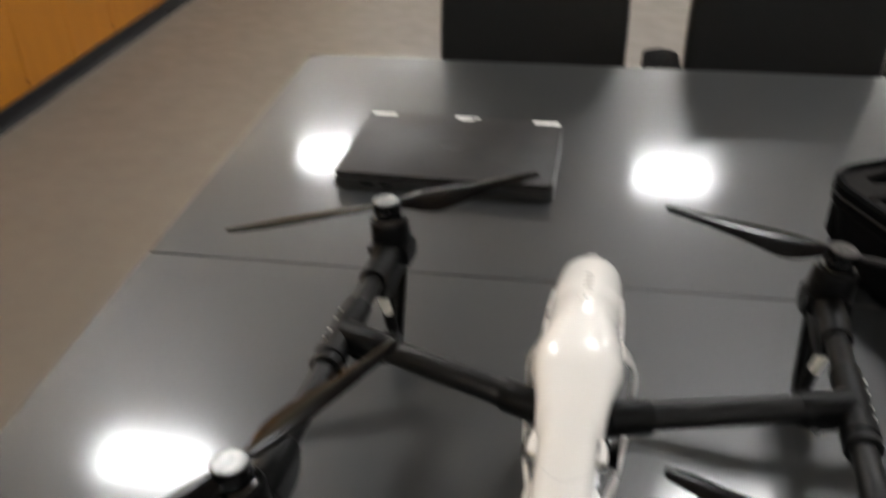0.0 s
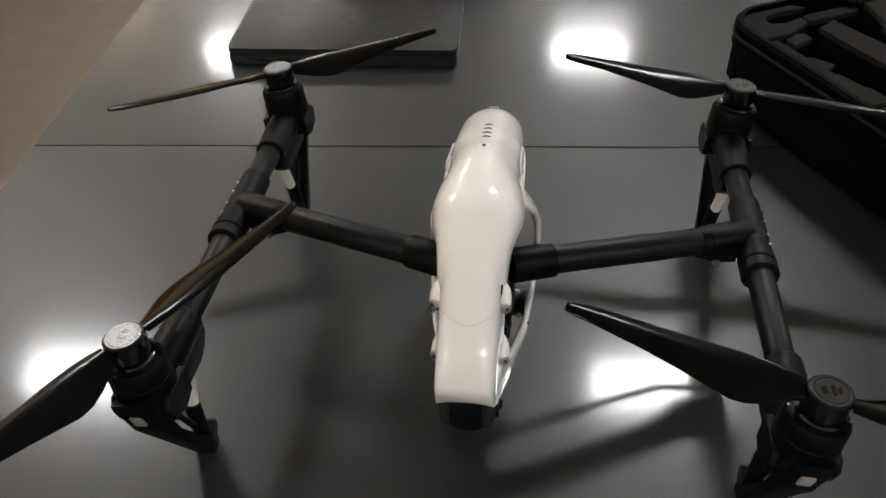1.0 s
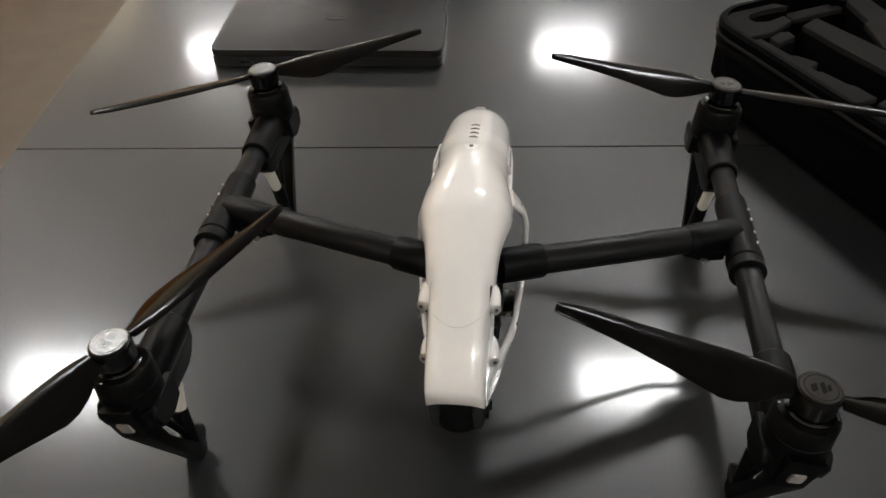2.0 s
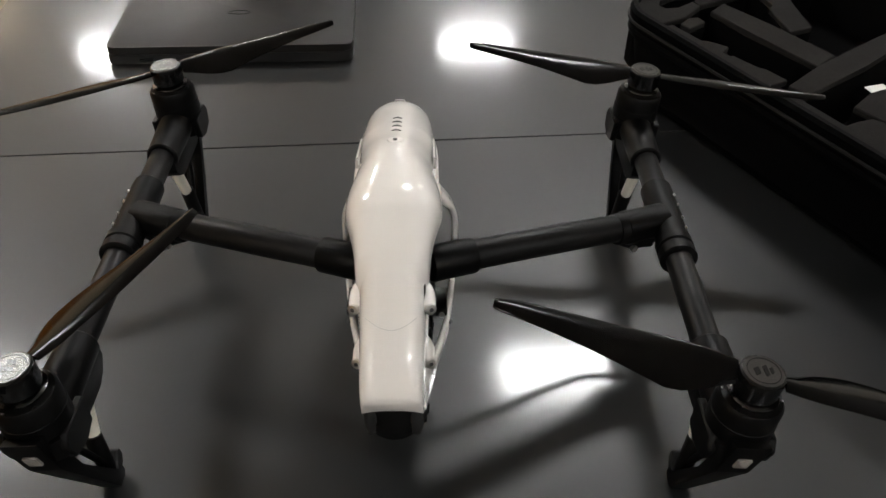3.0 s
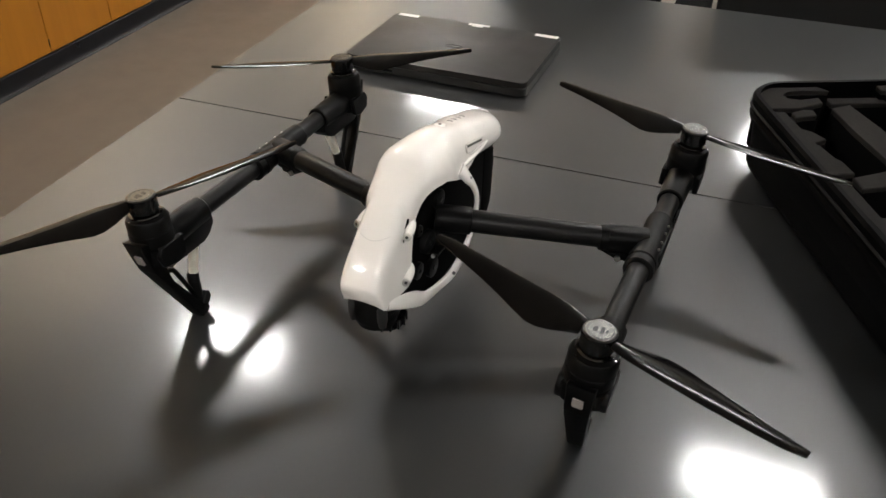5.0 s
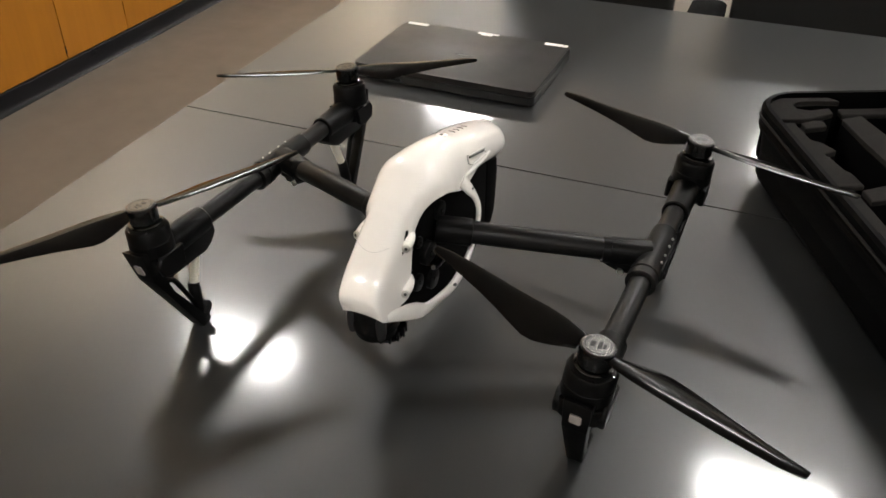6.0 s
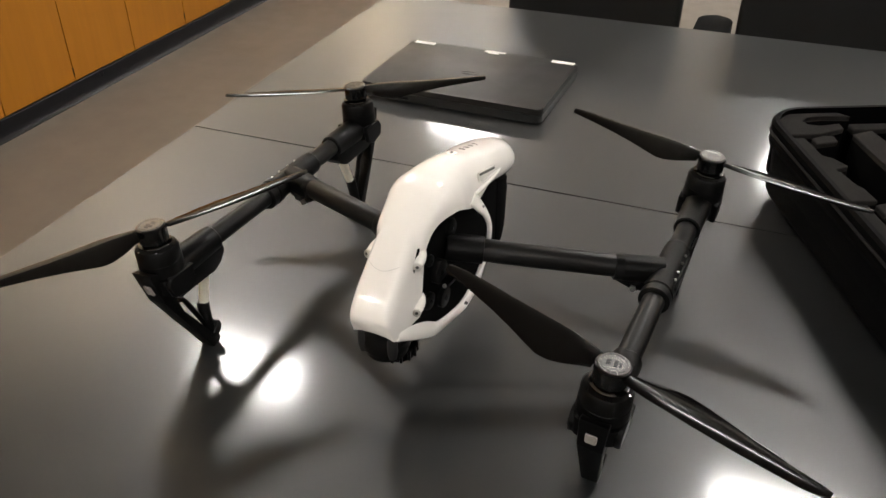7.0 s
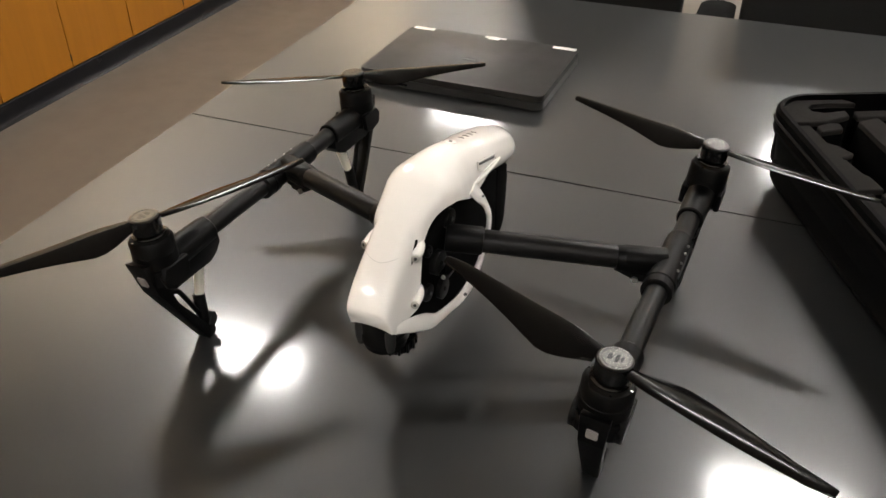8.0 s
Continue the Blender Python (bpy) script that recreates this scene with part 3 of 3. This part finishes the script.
    part("clamp_ring", placed(bm, m), M_BLACK, sleeve, "ribbed black clamp ring", 30)
    for e, y0 in enumerate(ENDS):
        f = -1 if e == 0 else 1          # outward along the boom
        rotor(s, e, f, y0, m)


def rotor(s, e, f, y0, m):
    def at(a, b, c):
        """a: outward along the boom from the rotor's axis, b: up, c: across."""
        return Vector((BOOM + c, y0 + f * a, b))

    # motor mount: collar, tapered body, flange round the motor
    bm = bmesh.new()
    sweep(bm, [at(a, 0, 0) for a in (-0.0715, -0.0700, -0.056, -0.030, -0.012)], [0.0128, 0.0140, 0.0142, 0.0150, 0.0150], 26, up=(0.1, 0, 1))
    prism(bm, [(-0.0690, 0.0), (-0.030, 0.004), (0.010, 0.006), (0.010, -0.020), (-0.004, -0.0285), (-0.020, -0.0275), (-0.0560, -0.0285), (-0.0660, -0.0240), (-0.0745, -0.0150), (-0.0745, -0.0060)], lambda a, b, c: at(a, b, c), -0.0108, 0.0108, 0.0012, 2)
    mount = part("motor_mount", placed(bm, m), M_BLACK, drone, "black motor mount", 35)
    out = rounded(0.0400, 0.038, 0.010, 4)
    bm = prism(bmesh.new(), out, lambda a, b, c: at(b, c, a), -0.013, 0.0045, 0.0025, 2)
    part("flange", placed(bm, m), M_BLACK, mount, "black flange round the motor", 35)
    for c in (-0.0190, 0.0190):
        bm = prism(bmesh.new(), [(-0.019, 0.0065), (0.012, 0.0065), (0.0175, -0.002), (0.0135, -0.0155), (-0.004, -0.0195), (-0.017, -0.0150)], lambda a, b, q: at(a, b, q), c - 0.0030, c + 0.0030, 0.0012, 1)
        part("cheek", placed(bm, m), M_BLACK, mount, "", 40)
    # motor bell, with bright ring
    bm = bmesh.new()
    sweep(bm, [at(0, z, 0) for z in (0.002, 0.006, 0.0065, 0.018, 0.0185, 0.0300, 0.0330, 0.0345)], [0.0195, 0.0200, 0.0212, 0.0212, 0.0208, 0.0208, 0.0190, 0.0150], 36, up=(1, 0, 0))
    motor = part("motor", placed(bm, m), M_BLACK, drone, "gloss black motor", 35)
    bm = bmesh.new()
    sweep(bm, [at(0, z, 0) for z in (0.0342, 0.0350, 0.0362, 0.0370)], [0.0152, 0.0160, 0.0160, 0.0150], 36, up=(1, 0, 0))
    part("motor_ring", placed(bm, m), M_DARKMETAL, motor, "thin bright ring", 40)
    for k in range(6):
        a = 2 * math.pi * k / 6 + 0.3
        bm = rod(bmesh.new(), at(0.0178 * math.cos(a), 0.0312, 0.0178 * math.sin(a)), at(0.0180 * math.cos(a), 0.0335, 0.0180 * math.sin(a)), 0.0011, 8)
        part("motor_screw", placed(bm, m), M_DARKMETAL, motor)
    # propeller: hub with cap and two blades
    head, trail = ROTORS[(s, e)]
    hub_at = m @ at(0, 0.0460 if e == 0 else 0.0465, 0)
    tilt = m.to_3x3() @ Vector((0, 0, 1))
    turn = Vector((0, 0, 1)).rotation_difference(tilt).to_matrix().to_4x4()
    base = Matrix.Translation(hub_at) @ turn
    bm = bmesh.new()
    sweep(bm, [(0, 0, z) for z in (-0.0075, -0.0070, 0.0060, 0.0078, 0.0085)], [0.0130, 0.0140, 0.0144, 0.0139, 0.0128], 36, up=(1, 0, 0))
    prop = part("propeller", placed(bm, base), M_GLOSSBLACK, drone, "black two-bladed propeller", 35)
    bm = bmesh.new()
    sweep(bm, [(0, 0, z) for z in (0.0080, 0.0088, 0.0092)], [0.0128, 0.0126, 0.0120], 36, up=(1, 0, 0))
    part("hub_cap", placed(bm, base), M_CAP, prop, "round grey metal cap", 15)
    # plain mark on the cap
    bm = bmesh.new()
    for cx, w, h in ((-0.0050, 0.0011, 0.0030), (-0.0014, 0.0014, 0.0046), (0.0042, 0.0018, 0.0034)):
        prism(bm, [(cx - w, -h), (cx + w, -h + 0.0014), (cx + w, h), (cx - w, h - 0.0014)], flat_xyz, 0.0090, 0.0094)
    sweep(bm, [(0.0102 * math.cos(2 * math.pi * k / 32), 0.0102 * math.sin(2 * math.pi * k / 32), 0.0091) for k in range(33)], 0.00035, 6)
    placed(bm, base @ pose(0, 0, 0, 0, 0, head + 20))
    part("cap_mark", bm, M_GLOSSBLACK, prop, "plain dark mark")
    for k in (0, 180):
        b = placed(blade(s, trail), base @ pose(0, 0, 0.0035, 0, 0, head + k))
        part("blade", b, M_BLADE, prop, "", 55)
    # landing leg: sloping beam with a foot, white strut in a black boot, small brace, light window
    beam = [(0.004, 0.004), (0.0200, 0.0135), (0.0280, 0.0160), (0.0185, -0.0215), (-0.0285, -0.1097), (-0.0385, -0.1097), (-0.0420, -0.1050), (-0.0405, -0.0985),
            (-0.0320, -0.0950), (-0.0010, -0.0450), (0.0040, -0.0290), (0.0000, -0.0200)]
    bm = prism(bmesh.new(), beam, lambda a, b, c: at(a, b, c * (1.12 + 3.6 * min(b, 0.0))), -0.0105, 0.0105, 0.0012, 2)
    leg = part("landing_leg", placed(bm, m), M_BLACK, drone, "black sloping landing leg", 40)
    bm = prism(bmesh.new(), [(-0.0370, -0.1020), (-0.0440, -0.0985), (-0.0475, -0.0930), (-0.0465, -0.0865), (-0.0425, -0.0840), (-0.0390, -0.0890), (-0.0320, -0.0970)], lambda a, b, c: at(a, b, c), -0.0080, 0.0080, 0.0015, 2)
    part("foot", placed(bm, m), M_RUBBER, leg, "upturned rubber foot", 40)
    bm = sweep(bmesh.new(), [at(-0.0520, -0.0220, 0.001), at(-0.0372, -0.068, 0.001)], [0.0056, 0.0048], 16, up=(1, 0, 0))
    part("strut", placed(bm, m), M_CREAM, leg, "cream-white plastic strut", 40)
    bm = sweep(bmesh.new(), [at(-0.0382, -0.0600, 0.001), at(-0.0378, -0.0615, 0.001), at(-0.0335, -0.1030, 0)], [0.0058, 0.0066, 0.0064], 16, up=(1, 0, 0))
    part("boot", placed(bm, m), M_BLACK, leg, "black boot round the strut", 40)
    bm = sweep(bmesh.new(), [at(0.0020, -0.0320, 0), at(-0.0125, -0.0392, 0), at(-0.0160, -0.0450, 0), at(-0.0330, -0.0850, 0)], [0.0030, 0.0028, 0.0028, 0.0026], 10, up=(1, 0, 0))
    part("brace", placed(bm, m), M_BLACK, leg, "thin black brace", 50)
    bm = prism(bmesh.new(), rounded(0.0095, 0.0115, 0.0015, 3), lambda a, b, c: at(0.0222 + c + b * 0.253, -0.0055 + b, a), 0.0, 0.0020, 0.0005, 1)
    part("light_window", placed(bm, m), M_WINDOW, leg, "pale frosted light window", 40)


for side in (-1, 1):
    arm(side)

# ---- the laptop ----
laptop = tagged(empty("laptop", pose(0.3608, 0.3140, TOP, 0, 0, -1.6)), "closed dark grey laptop with three white labels, lying on the table", "laptop")
LPW, LPD = 0.324, 0.222
bm = prism(bmesh.new(), rounded(LPW, LPD, 0.010, 5), flat_xyz, 0.0025, 0.0155, 0.0018, 2)
base = part("base", bm, M_LAPBODY, laptop, "black laptop base", 20)
bm = prism(bmesh.new(), rounded(LPW, LPD, 0.012, 5), flat_xyz, 0.0165, 0.0265, 0.0026, 3)
lid = part("lid", bm, M_LID, laptop, "dark grey lid with a satin finish", 20)
bm = prism(bmesh.new(), rounded(LPW - 0.008, LPD - 0.006, 0.010, 5), flat_xyz, 0.0150, 0.0170)
part("hinge_gap", bm, M_LAPBODY, laptop)
for x in (-0.135, 0.135):
    for y in (-0.09, 0.09):
        part("foot", placed(rod(bmesh.new(), (x, y, 0), (x, y, 0.003), 0.008, 16), Matrix()), M_RUBBER, laptop)
for x in (-0.12, -0.09):
    bm = box(bmesh.new(), (x, -LPD / 2 - 0.0006, 0.006), (x + 0.018, -LPD / 2 + 0.002, 0.0105), 0.0006, 1)
    part("port", bm, M_GLOSSBLACK, base, "small port in the front edge")
for x, w, poly in ((-0.134, 0.040, 0), (0.006, 0.040, 1), (0.136, 0.042, 0)):
    if poly:
        shape = [(-0.020, 0.007), (0.020, 0.007), (0.020, 0.000), (0.009, 0.000), (0.009, -0.007), (-0.012, -0.007), (-0.012, -0.002), (-0.020, -0.002)]
    else:
        shape = [(-w / 2, -0.0055), (w / 2, -0.0055), (w / 2, 0.0055), (-w / 2, 0.0055)]
    bm = prism(bmesh.new(), shape, lambda a, b, c: (x + a, LPD / 2 - 0.0085 + b, c), 0.0262, 0.0268)
    part("label", bm, M_PAPER, lid, "white paper label")
bm = bmesh.new()
ring = [(0.0155 * math.cos(a), 0.006 * math.sin(a), 0.0266) for a in (2 * math.pi * k / 36 for k in range(37))]
sweep(bm, ring, 0.0007, 6)
prism(bm, rounded(0.020, 0.004, 0.001, 2), flat_xyz, 0.0262, 0.0268)
part("emblem", placed(bm, pose(0, -0.008, 0)), M_LAPBODY, lid, "plain dark oval emblem")

# ---- the open case ----
CASE = Matrix.Translation((0.847, 0.157, TOP)) @ Matrix(((0.883, 0.469, 0, 0), (0.469, -0.883, 0, 0), (0, 0, 1, 0), (0, 0, 0, 1)))
CASE.normalize()
CASE = CASE @ pose(-0.027, 0.061, 0, 0, 0, 3.85) @ pose(0.026, -0.060, 0)
case = tagged(empty("carrying_case", Matrix.Translation((1.18, 0.0, TOP))), "open black carrying case lined with cut charcoal foam", "case")
LOCAL = case.matrix_world.inverted() @ CASE
A0, A1, B0, B1, CH = -0.026, 0.440, 0.028, 0.600, 0.117
CA, CB = (A0 + A1) / 2, (B0 + B1) / 2


def ring_wall(bm, outer, inner, lo, hi):
    n = len(outer)
    v = [[bm.verts.new((*p, z)) for p in loop] for loop, z in ((outer, lo), (outer, hi), (inner, hi), (inner, lo))]
    for q, r in zip(v, v[1:] + v[:1]):
        for i in range(n):
            bm.faces.new((q[i], q[(i + 1) % n], r[(i + 1) % n], r[i]))


bm = bmesh.new()
stack = ((0.000, 0.030), (0.004, 0.020), (0.014, 0.012), (0.060, 0.008), (0.084, 0.006), (0.0845, 0.0015), (0.090, 0.0), (0.094, 0.0015), (0.0955, 0.004), (0.0985, 0.004), (0.100, 0.001), (0.1130, 0.0), (CH, 0.003))
rings = [[bm.verts.new((*p, z)) for p in rounded(A1 - A0 - 2 * i, B1 - B0 - 2 * i, 0.055 - i * 0.5, 8, CA, CB)] for z, i in stack]
for z, i in ((CH, 0.0085), (0.020, 0.0095)):
    rings.append([bm.verts.new((*p, z)) for p in rounded(A1 - A0 - 2 * i, B1 - B0 - 2 * i, 0.048, 8, CA, CB)])
n = len(rings[0])
for r0, r1 in zip(rings, rings[1:]):
    for j in range(n):
        bm.faces.new((r0[j], r0[(j + 1) % n], r1[(j + 1) % n], r1[j]))
bm.faces.new(rings[0])
bm.faces.new(rings[-1])
shell_part = part("shell", placed(bm, LOCAL), M_CASE, case, "black textured case shell with a ribbed rim", 35)
bm = bmesh.new()
ring_wall(bm, rounded(A1 - A0 + 0.003, B1 - B0 + 0.003, 0.0565, 8, CA, CB), rounded(A1 - A0 - 0.001, B1 - B0 - 0.001, 0.0545, 8, CA, CB), 0.1015, 0.1045)
part("rim_band", placed(bm, LOCAL), M_RUBBER, case, "thin rubber band round the rim", 40)
# floor of the cut-outs, its shade painted in near black
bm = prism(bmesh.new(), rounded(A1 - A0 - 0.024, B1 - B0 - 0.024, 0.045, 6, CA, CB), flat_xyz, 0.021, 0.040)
part("foam_floor", placed(bm, LOCAL), M_FOAMSHADE, case, "foam at the bottom of the cut-outs, coloured near black as shade")
F = 0.1115
FOAM = [
    # outline in the case's own plan, top height
    ([(-0.015, 0.064), (-0.008, 0.046), (0.010, 0.039), (0.076, 0.039), (0.088, 0.053), (0.050, 0.049), (0.028, 0.052), (0.018, 0.062), (0.020, 0.074), (0.036, 0.080), (0.064, 0.072), (0.063, 0.088), (0.026, 0.103), (-0.015, 0.103)], F),
    ([(-0.015, 0.1035), (0.006, 0.1035), (0.010, 0.2000), (-0.015, 0.2015)], F - 0.004),
    ([(0.0105, 0.112), (0.030, 0.104), (0.042, 0.108), (0.040, 0.122), (0.0105, 0.128)], F - 0.001),
    ([(0.0105, 0.138), (0.024, 0.148), (0.034, 0.170), (0.0105, 0.180)], F - 0.010),
    ([(-0.014, 0.202), (0.007, 0.2005), (0.010, 0.237), (0.0165, 0.240), (0.0185, 0.270), (-0.014, 0.270)], F),
    ([(-0.015, 0.2705), (0.007, 0.2705), (0.007, 0.3600), (-0.015, 0.3600)], F - 0.004),
    ([(-0.012, 0.3605), (0.016, 0.3605), (0.034, 0.364), (0.040, 0.378), (0.036, 0.392), (0.046, 0.412), (0.044, 0.470), (-0.012, 0.470)], F),
    ([(-0.015, 0.4705), (0.008, 0.4705), (0.008, 0.540), (0.030, 0.588), (-0.005, 0.582), (-0.014, 0.560)], F - 0.004),
    ([(0.0885, 0.046), (0.168, 0.046), (0.168, 0.064), (0.0885, 0.064)], F - 0.014),
    ([(0.160, 0.038), (0.236, 0.038), (0.236, 0.050), (0.246, 0.050), (0.246, 0.062), (0.1685, 0.062), (0.1685, 0.054), (0.160, 0.054)], F),
    ([(0.2465, 0.046), (0.400, 0.046), (0.424, 0.064), (0.2465, 0.064)], F - 0.012),
    ([(0.070, 0.0988), (0.0995, 0.089), (0.107, 0.160), (0.113, 0.2515), (0.075, 0.2600), (0.070, 0.160)], F - 0.003),
    ([(0.169, 0.0645), (0.2005, 0.0645), (0.190, 0.118), (0.181, 0.119), (0.147, 0.187), (0.114, 0.184), (0.142, 0.124), (0.152, 0.122)], F - 0.004),
    ([(0.012, 0.277), (0.075, 0.261), (0.190, 0.244), (0.300, 0.234), (0.302, 0.258), (0.186, 0.272), (0.120, 0.286), (0.012, 0.302)], F - 0.001),
    ([(0.046, 0.334), (0.086, 0.322), (0.160, 0.328), (0.176, 0.368), (0.110, 0.388), (0.050, 0.376)], F - 0.006),
    ([(0.302, 0.0645), (0.340, 0.0645), (0.340, 0.250), (0.3025, 0.250)], F - 0.003),
    ([(0.400, 0.066), (0.429, 0.080), (0.429, 0.560), (0.414, 0.580), (0.400, 0.560)], F - 0.003),
    ([(0.0305, 0.560), (0.398, 0.560), (0.398, 0.589), (0.0305, 0.589)], F - 0.003),
    ([(0.120, 0.420), (0.360, 0.410), (0.360, 0.450), (0.120, 0.460)], F - 0.003),
]
for poly, top in FOAM:
    bm = prism(bmesh.new(), poly, flat_xyz, top - 0.007, top, 0.0012, 1)
    block = part("foam_block", placed(bm, LOCAL), M_FOAM, case)
    # same foam below the top edge, darkened to stand in for shade
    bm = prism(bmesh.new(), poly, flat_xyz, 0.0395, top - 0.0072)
    part("foam_underlayer", placed(bm, LOCAL), M_FOAMSHADE, block, "lower part of the foam, coloured near black as shade")
for a, b, w, h, z, r in ((0.122, 0.2420, 0.018, 0.012, 0.0955, 25), (0.102, 0.3190, 0.024, 0.016, 0.1030, 12)):
    bm = prism(bmesh.new(), rounded(w, h, 0.001, 1), flat_xyz, z, z + 0.0006)
    placed(bm, LOCAL @ pose(a, b, 0) @ pose(0, 0, 0, 0, 0, r))
    part("paper_tag", bm, M_PAPER, case, "small white paper tag")

# ---- a printed card box beyond the case ----
card = tagged(empty("card_box", pose(1.174, 0.553, TOP, 0, 0, 27)), "small printed card box in white and pale blue on the table", "box")
part("carton", box(bmesh.new(), (0, 0, 0.0), (0.112, 0.096, 0.022), 0.0012, 2), M_CARD, card, "white printed carton")
part("blue_band", box(bmesh.new(), (0.004, 0.007, 0.0218), (0.066, 0.030, 0.0225)), M_BLUE, card, "pale blue printed band")
part("print_dot", rod(bmesh.new(), (0.086, 0.024, 0.0218), (0.086, 0.024, 0.0224), 0.010, 20), M_GREYPRINT, card, "dark printed disc")
for k in range(3):
    part("print_bar", box(bmesh.new(), (0.010, 0.040 + 0.017 * k, 0.0218), (0.080 - 0.012 * (k % 3), 0.047 + 0.017 * k, 0.0224)), M_BROWN, card, "bar of unreadable print")

blue_box = tagged(empty("card_box", pose(1.315, 0.585, TOP, 0, 0, 20)), "small dark blue card box on the table", "box")
part("carton", box(bmesh.new(), (0, 0, 0), (0.10, 0.075, 0.030), 0.0012, 2), M_INDIGO, blue_box, "dark blue carton")
part("flap", box(bmesh.new(), (0.004, 0.003, 0.0302), (0.096, 0.040, 0.0312), 0.0003, 1), M_INDIGO, blue_box)

# ---- chairs on the far side ----


def office_chair(armrests):
    root = empty("office_chair", Matrix())
    bm = bmesh.new()
    # curved padded back, hollow towards the table
    n = 12
    for z0, z1 in ((0.50, 1.02),):
        rows = []
        for j in range(11):
            f = j / 10
            z = z0 + (z1 - z0) * f
            half = 0.190 + 0.008 * math.sin(math.pi * f) - 0.03 * max(0, f - 0.85) / 0.15
            rows.append([(half * (2 * i / n - 1), 0.030 * (1 - (2 * i / n - 1) ** 2) + 0.05 * f, z) for i in range(n + 1)])
        front = [[bm.verts.new(p) for p in r] for r in rows]
        back = [[bm.verts.new((p[0], p[1] + 0.05, p[2])) for p in r] for r in rows]
        for g in (front, back):
            for a, b in zip(g, g[1:]):
                for i in range(n):
                    bm.faces.new((a[i], a[i + 1], b[i + 1], b[i]))
        for i in range(n):
            bm.faces.new((front[0][i], front[0][i + 1], back[0][i + 1], back[0][i]))
            bm.faces.new((front[-1][i], front[-1][i + 1], back[-1][i + 1], back[-1][i]))
        for j in range(10):
            for i in (0, n):
                bm.faces.new((front[j][i], front[j + 1][i], back[j + 1][i], back[j][i]))
    bmesh.ops.recalc_face_normals(bm, faces=bm.faces)
    sharp = [e for e in bm.edges if len(e.link_faces) == 2 and e.calc_face_angle(0) > 1.0]
    bmesh.ops.bevel(bm, geom=sharp, offset=0.014, segments=3, profile=0.5, affect="EDGES")
    part("backrest", bm, M_CHAIR, root, "padded black backrest", 50)
    bm = prism(bmesh.new(), rounded(0.44, 0.42, 0.08, 6), lambda a, b, c: (a, b - 0.20, c), 0.40, 0.47, 0.02, 3)
    part("seat", bm, M_CHAIR, root, "padded black seat", 50)
    part("back_bar", box(bmesh.new(), (-0.04, 0.085, 0.36), (0.04, 0.115, 0.60), 0.006), M_BLACK, root)
    for s in (-1, 1) if armrests else ():
        bm = sweep(bmesh.new(), smooth_path([(s * 0.20, -0.12, 0.42), (s * 0.245, -0.12, 0.46), (s * 0.250, -0.10, 0.66), (s * 0.250, -0.10, 0.695)], 4), 0.014, 12)
        part("arm_post", bm, M_BLACK, root, "", 50)
        bm = prism(bmesh.new(), rounded(0.075, 0.22, 0.034, 6), lambda a, b, c: (s * 0.245 + a, b - 0.02, c), 0.690, 0.722, 0.010, 3)
        part("armrest", bm, M_ARMPAD, root, "rounded black armrest", 50)
    part("column", rod(bmesh.new(), (0, -0.20, 0.09), (0, -0.20, 0.40), 0.028, 20, 0.002), M_BLACK, root, "", 40)
    for k in range(5):
        a = 2 * math.pi * k / 5 + 0.3
        c, q = math.cos(a), math.sin(a)
        bm = sweep(bmesh.new(), [(0.02 * c, -0.20 + 0.02 * q, 0.10), (0.30 * c, -0.20 + 0.30 * q, 0.065)], [0.026, 0.016], 12)
        leg = part("base_arm", bm, M_BLACK, root, "", 40)
        bm = rod(bmesh.new(), (0.30 * c - 0.02 * q, -0.20 + 0.30 * q + 0.02 * c, 0.028), (0.30 * c + 0.02 * q, -0.20 + 0.30 * q - 0.02 * c, 0.028), 0.028, 18, 0.004)
        part("caster", bm, M_RUBBER, leg, "", 40)
    return tagged(root, "black padded office chair with armrests, drawn up to the table" if armrests else "black padded office chair without armrests, drawn up to the table", "chair", "chairs at the table")


office_chair(False).matrix_world = pose(0.447, 0.862, 0, 0, 0, 1)
office_chair(True).matrix_world = pose(0.962, 0.866, 0, 0, 0, -1)
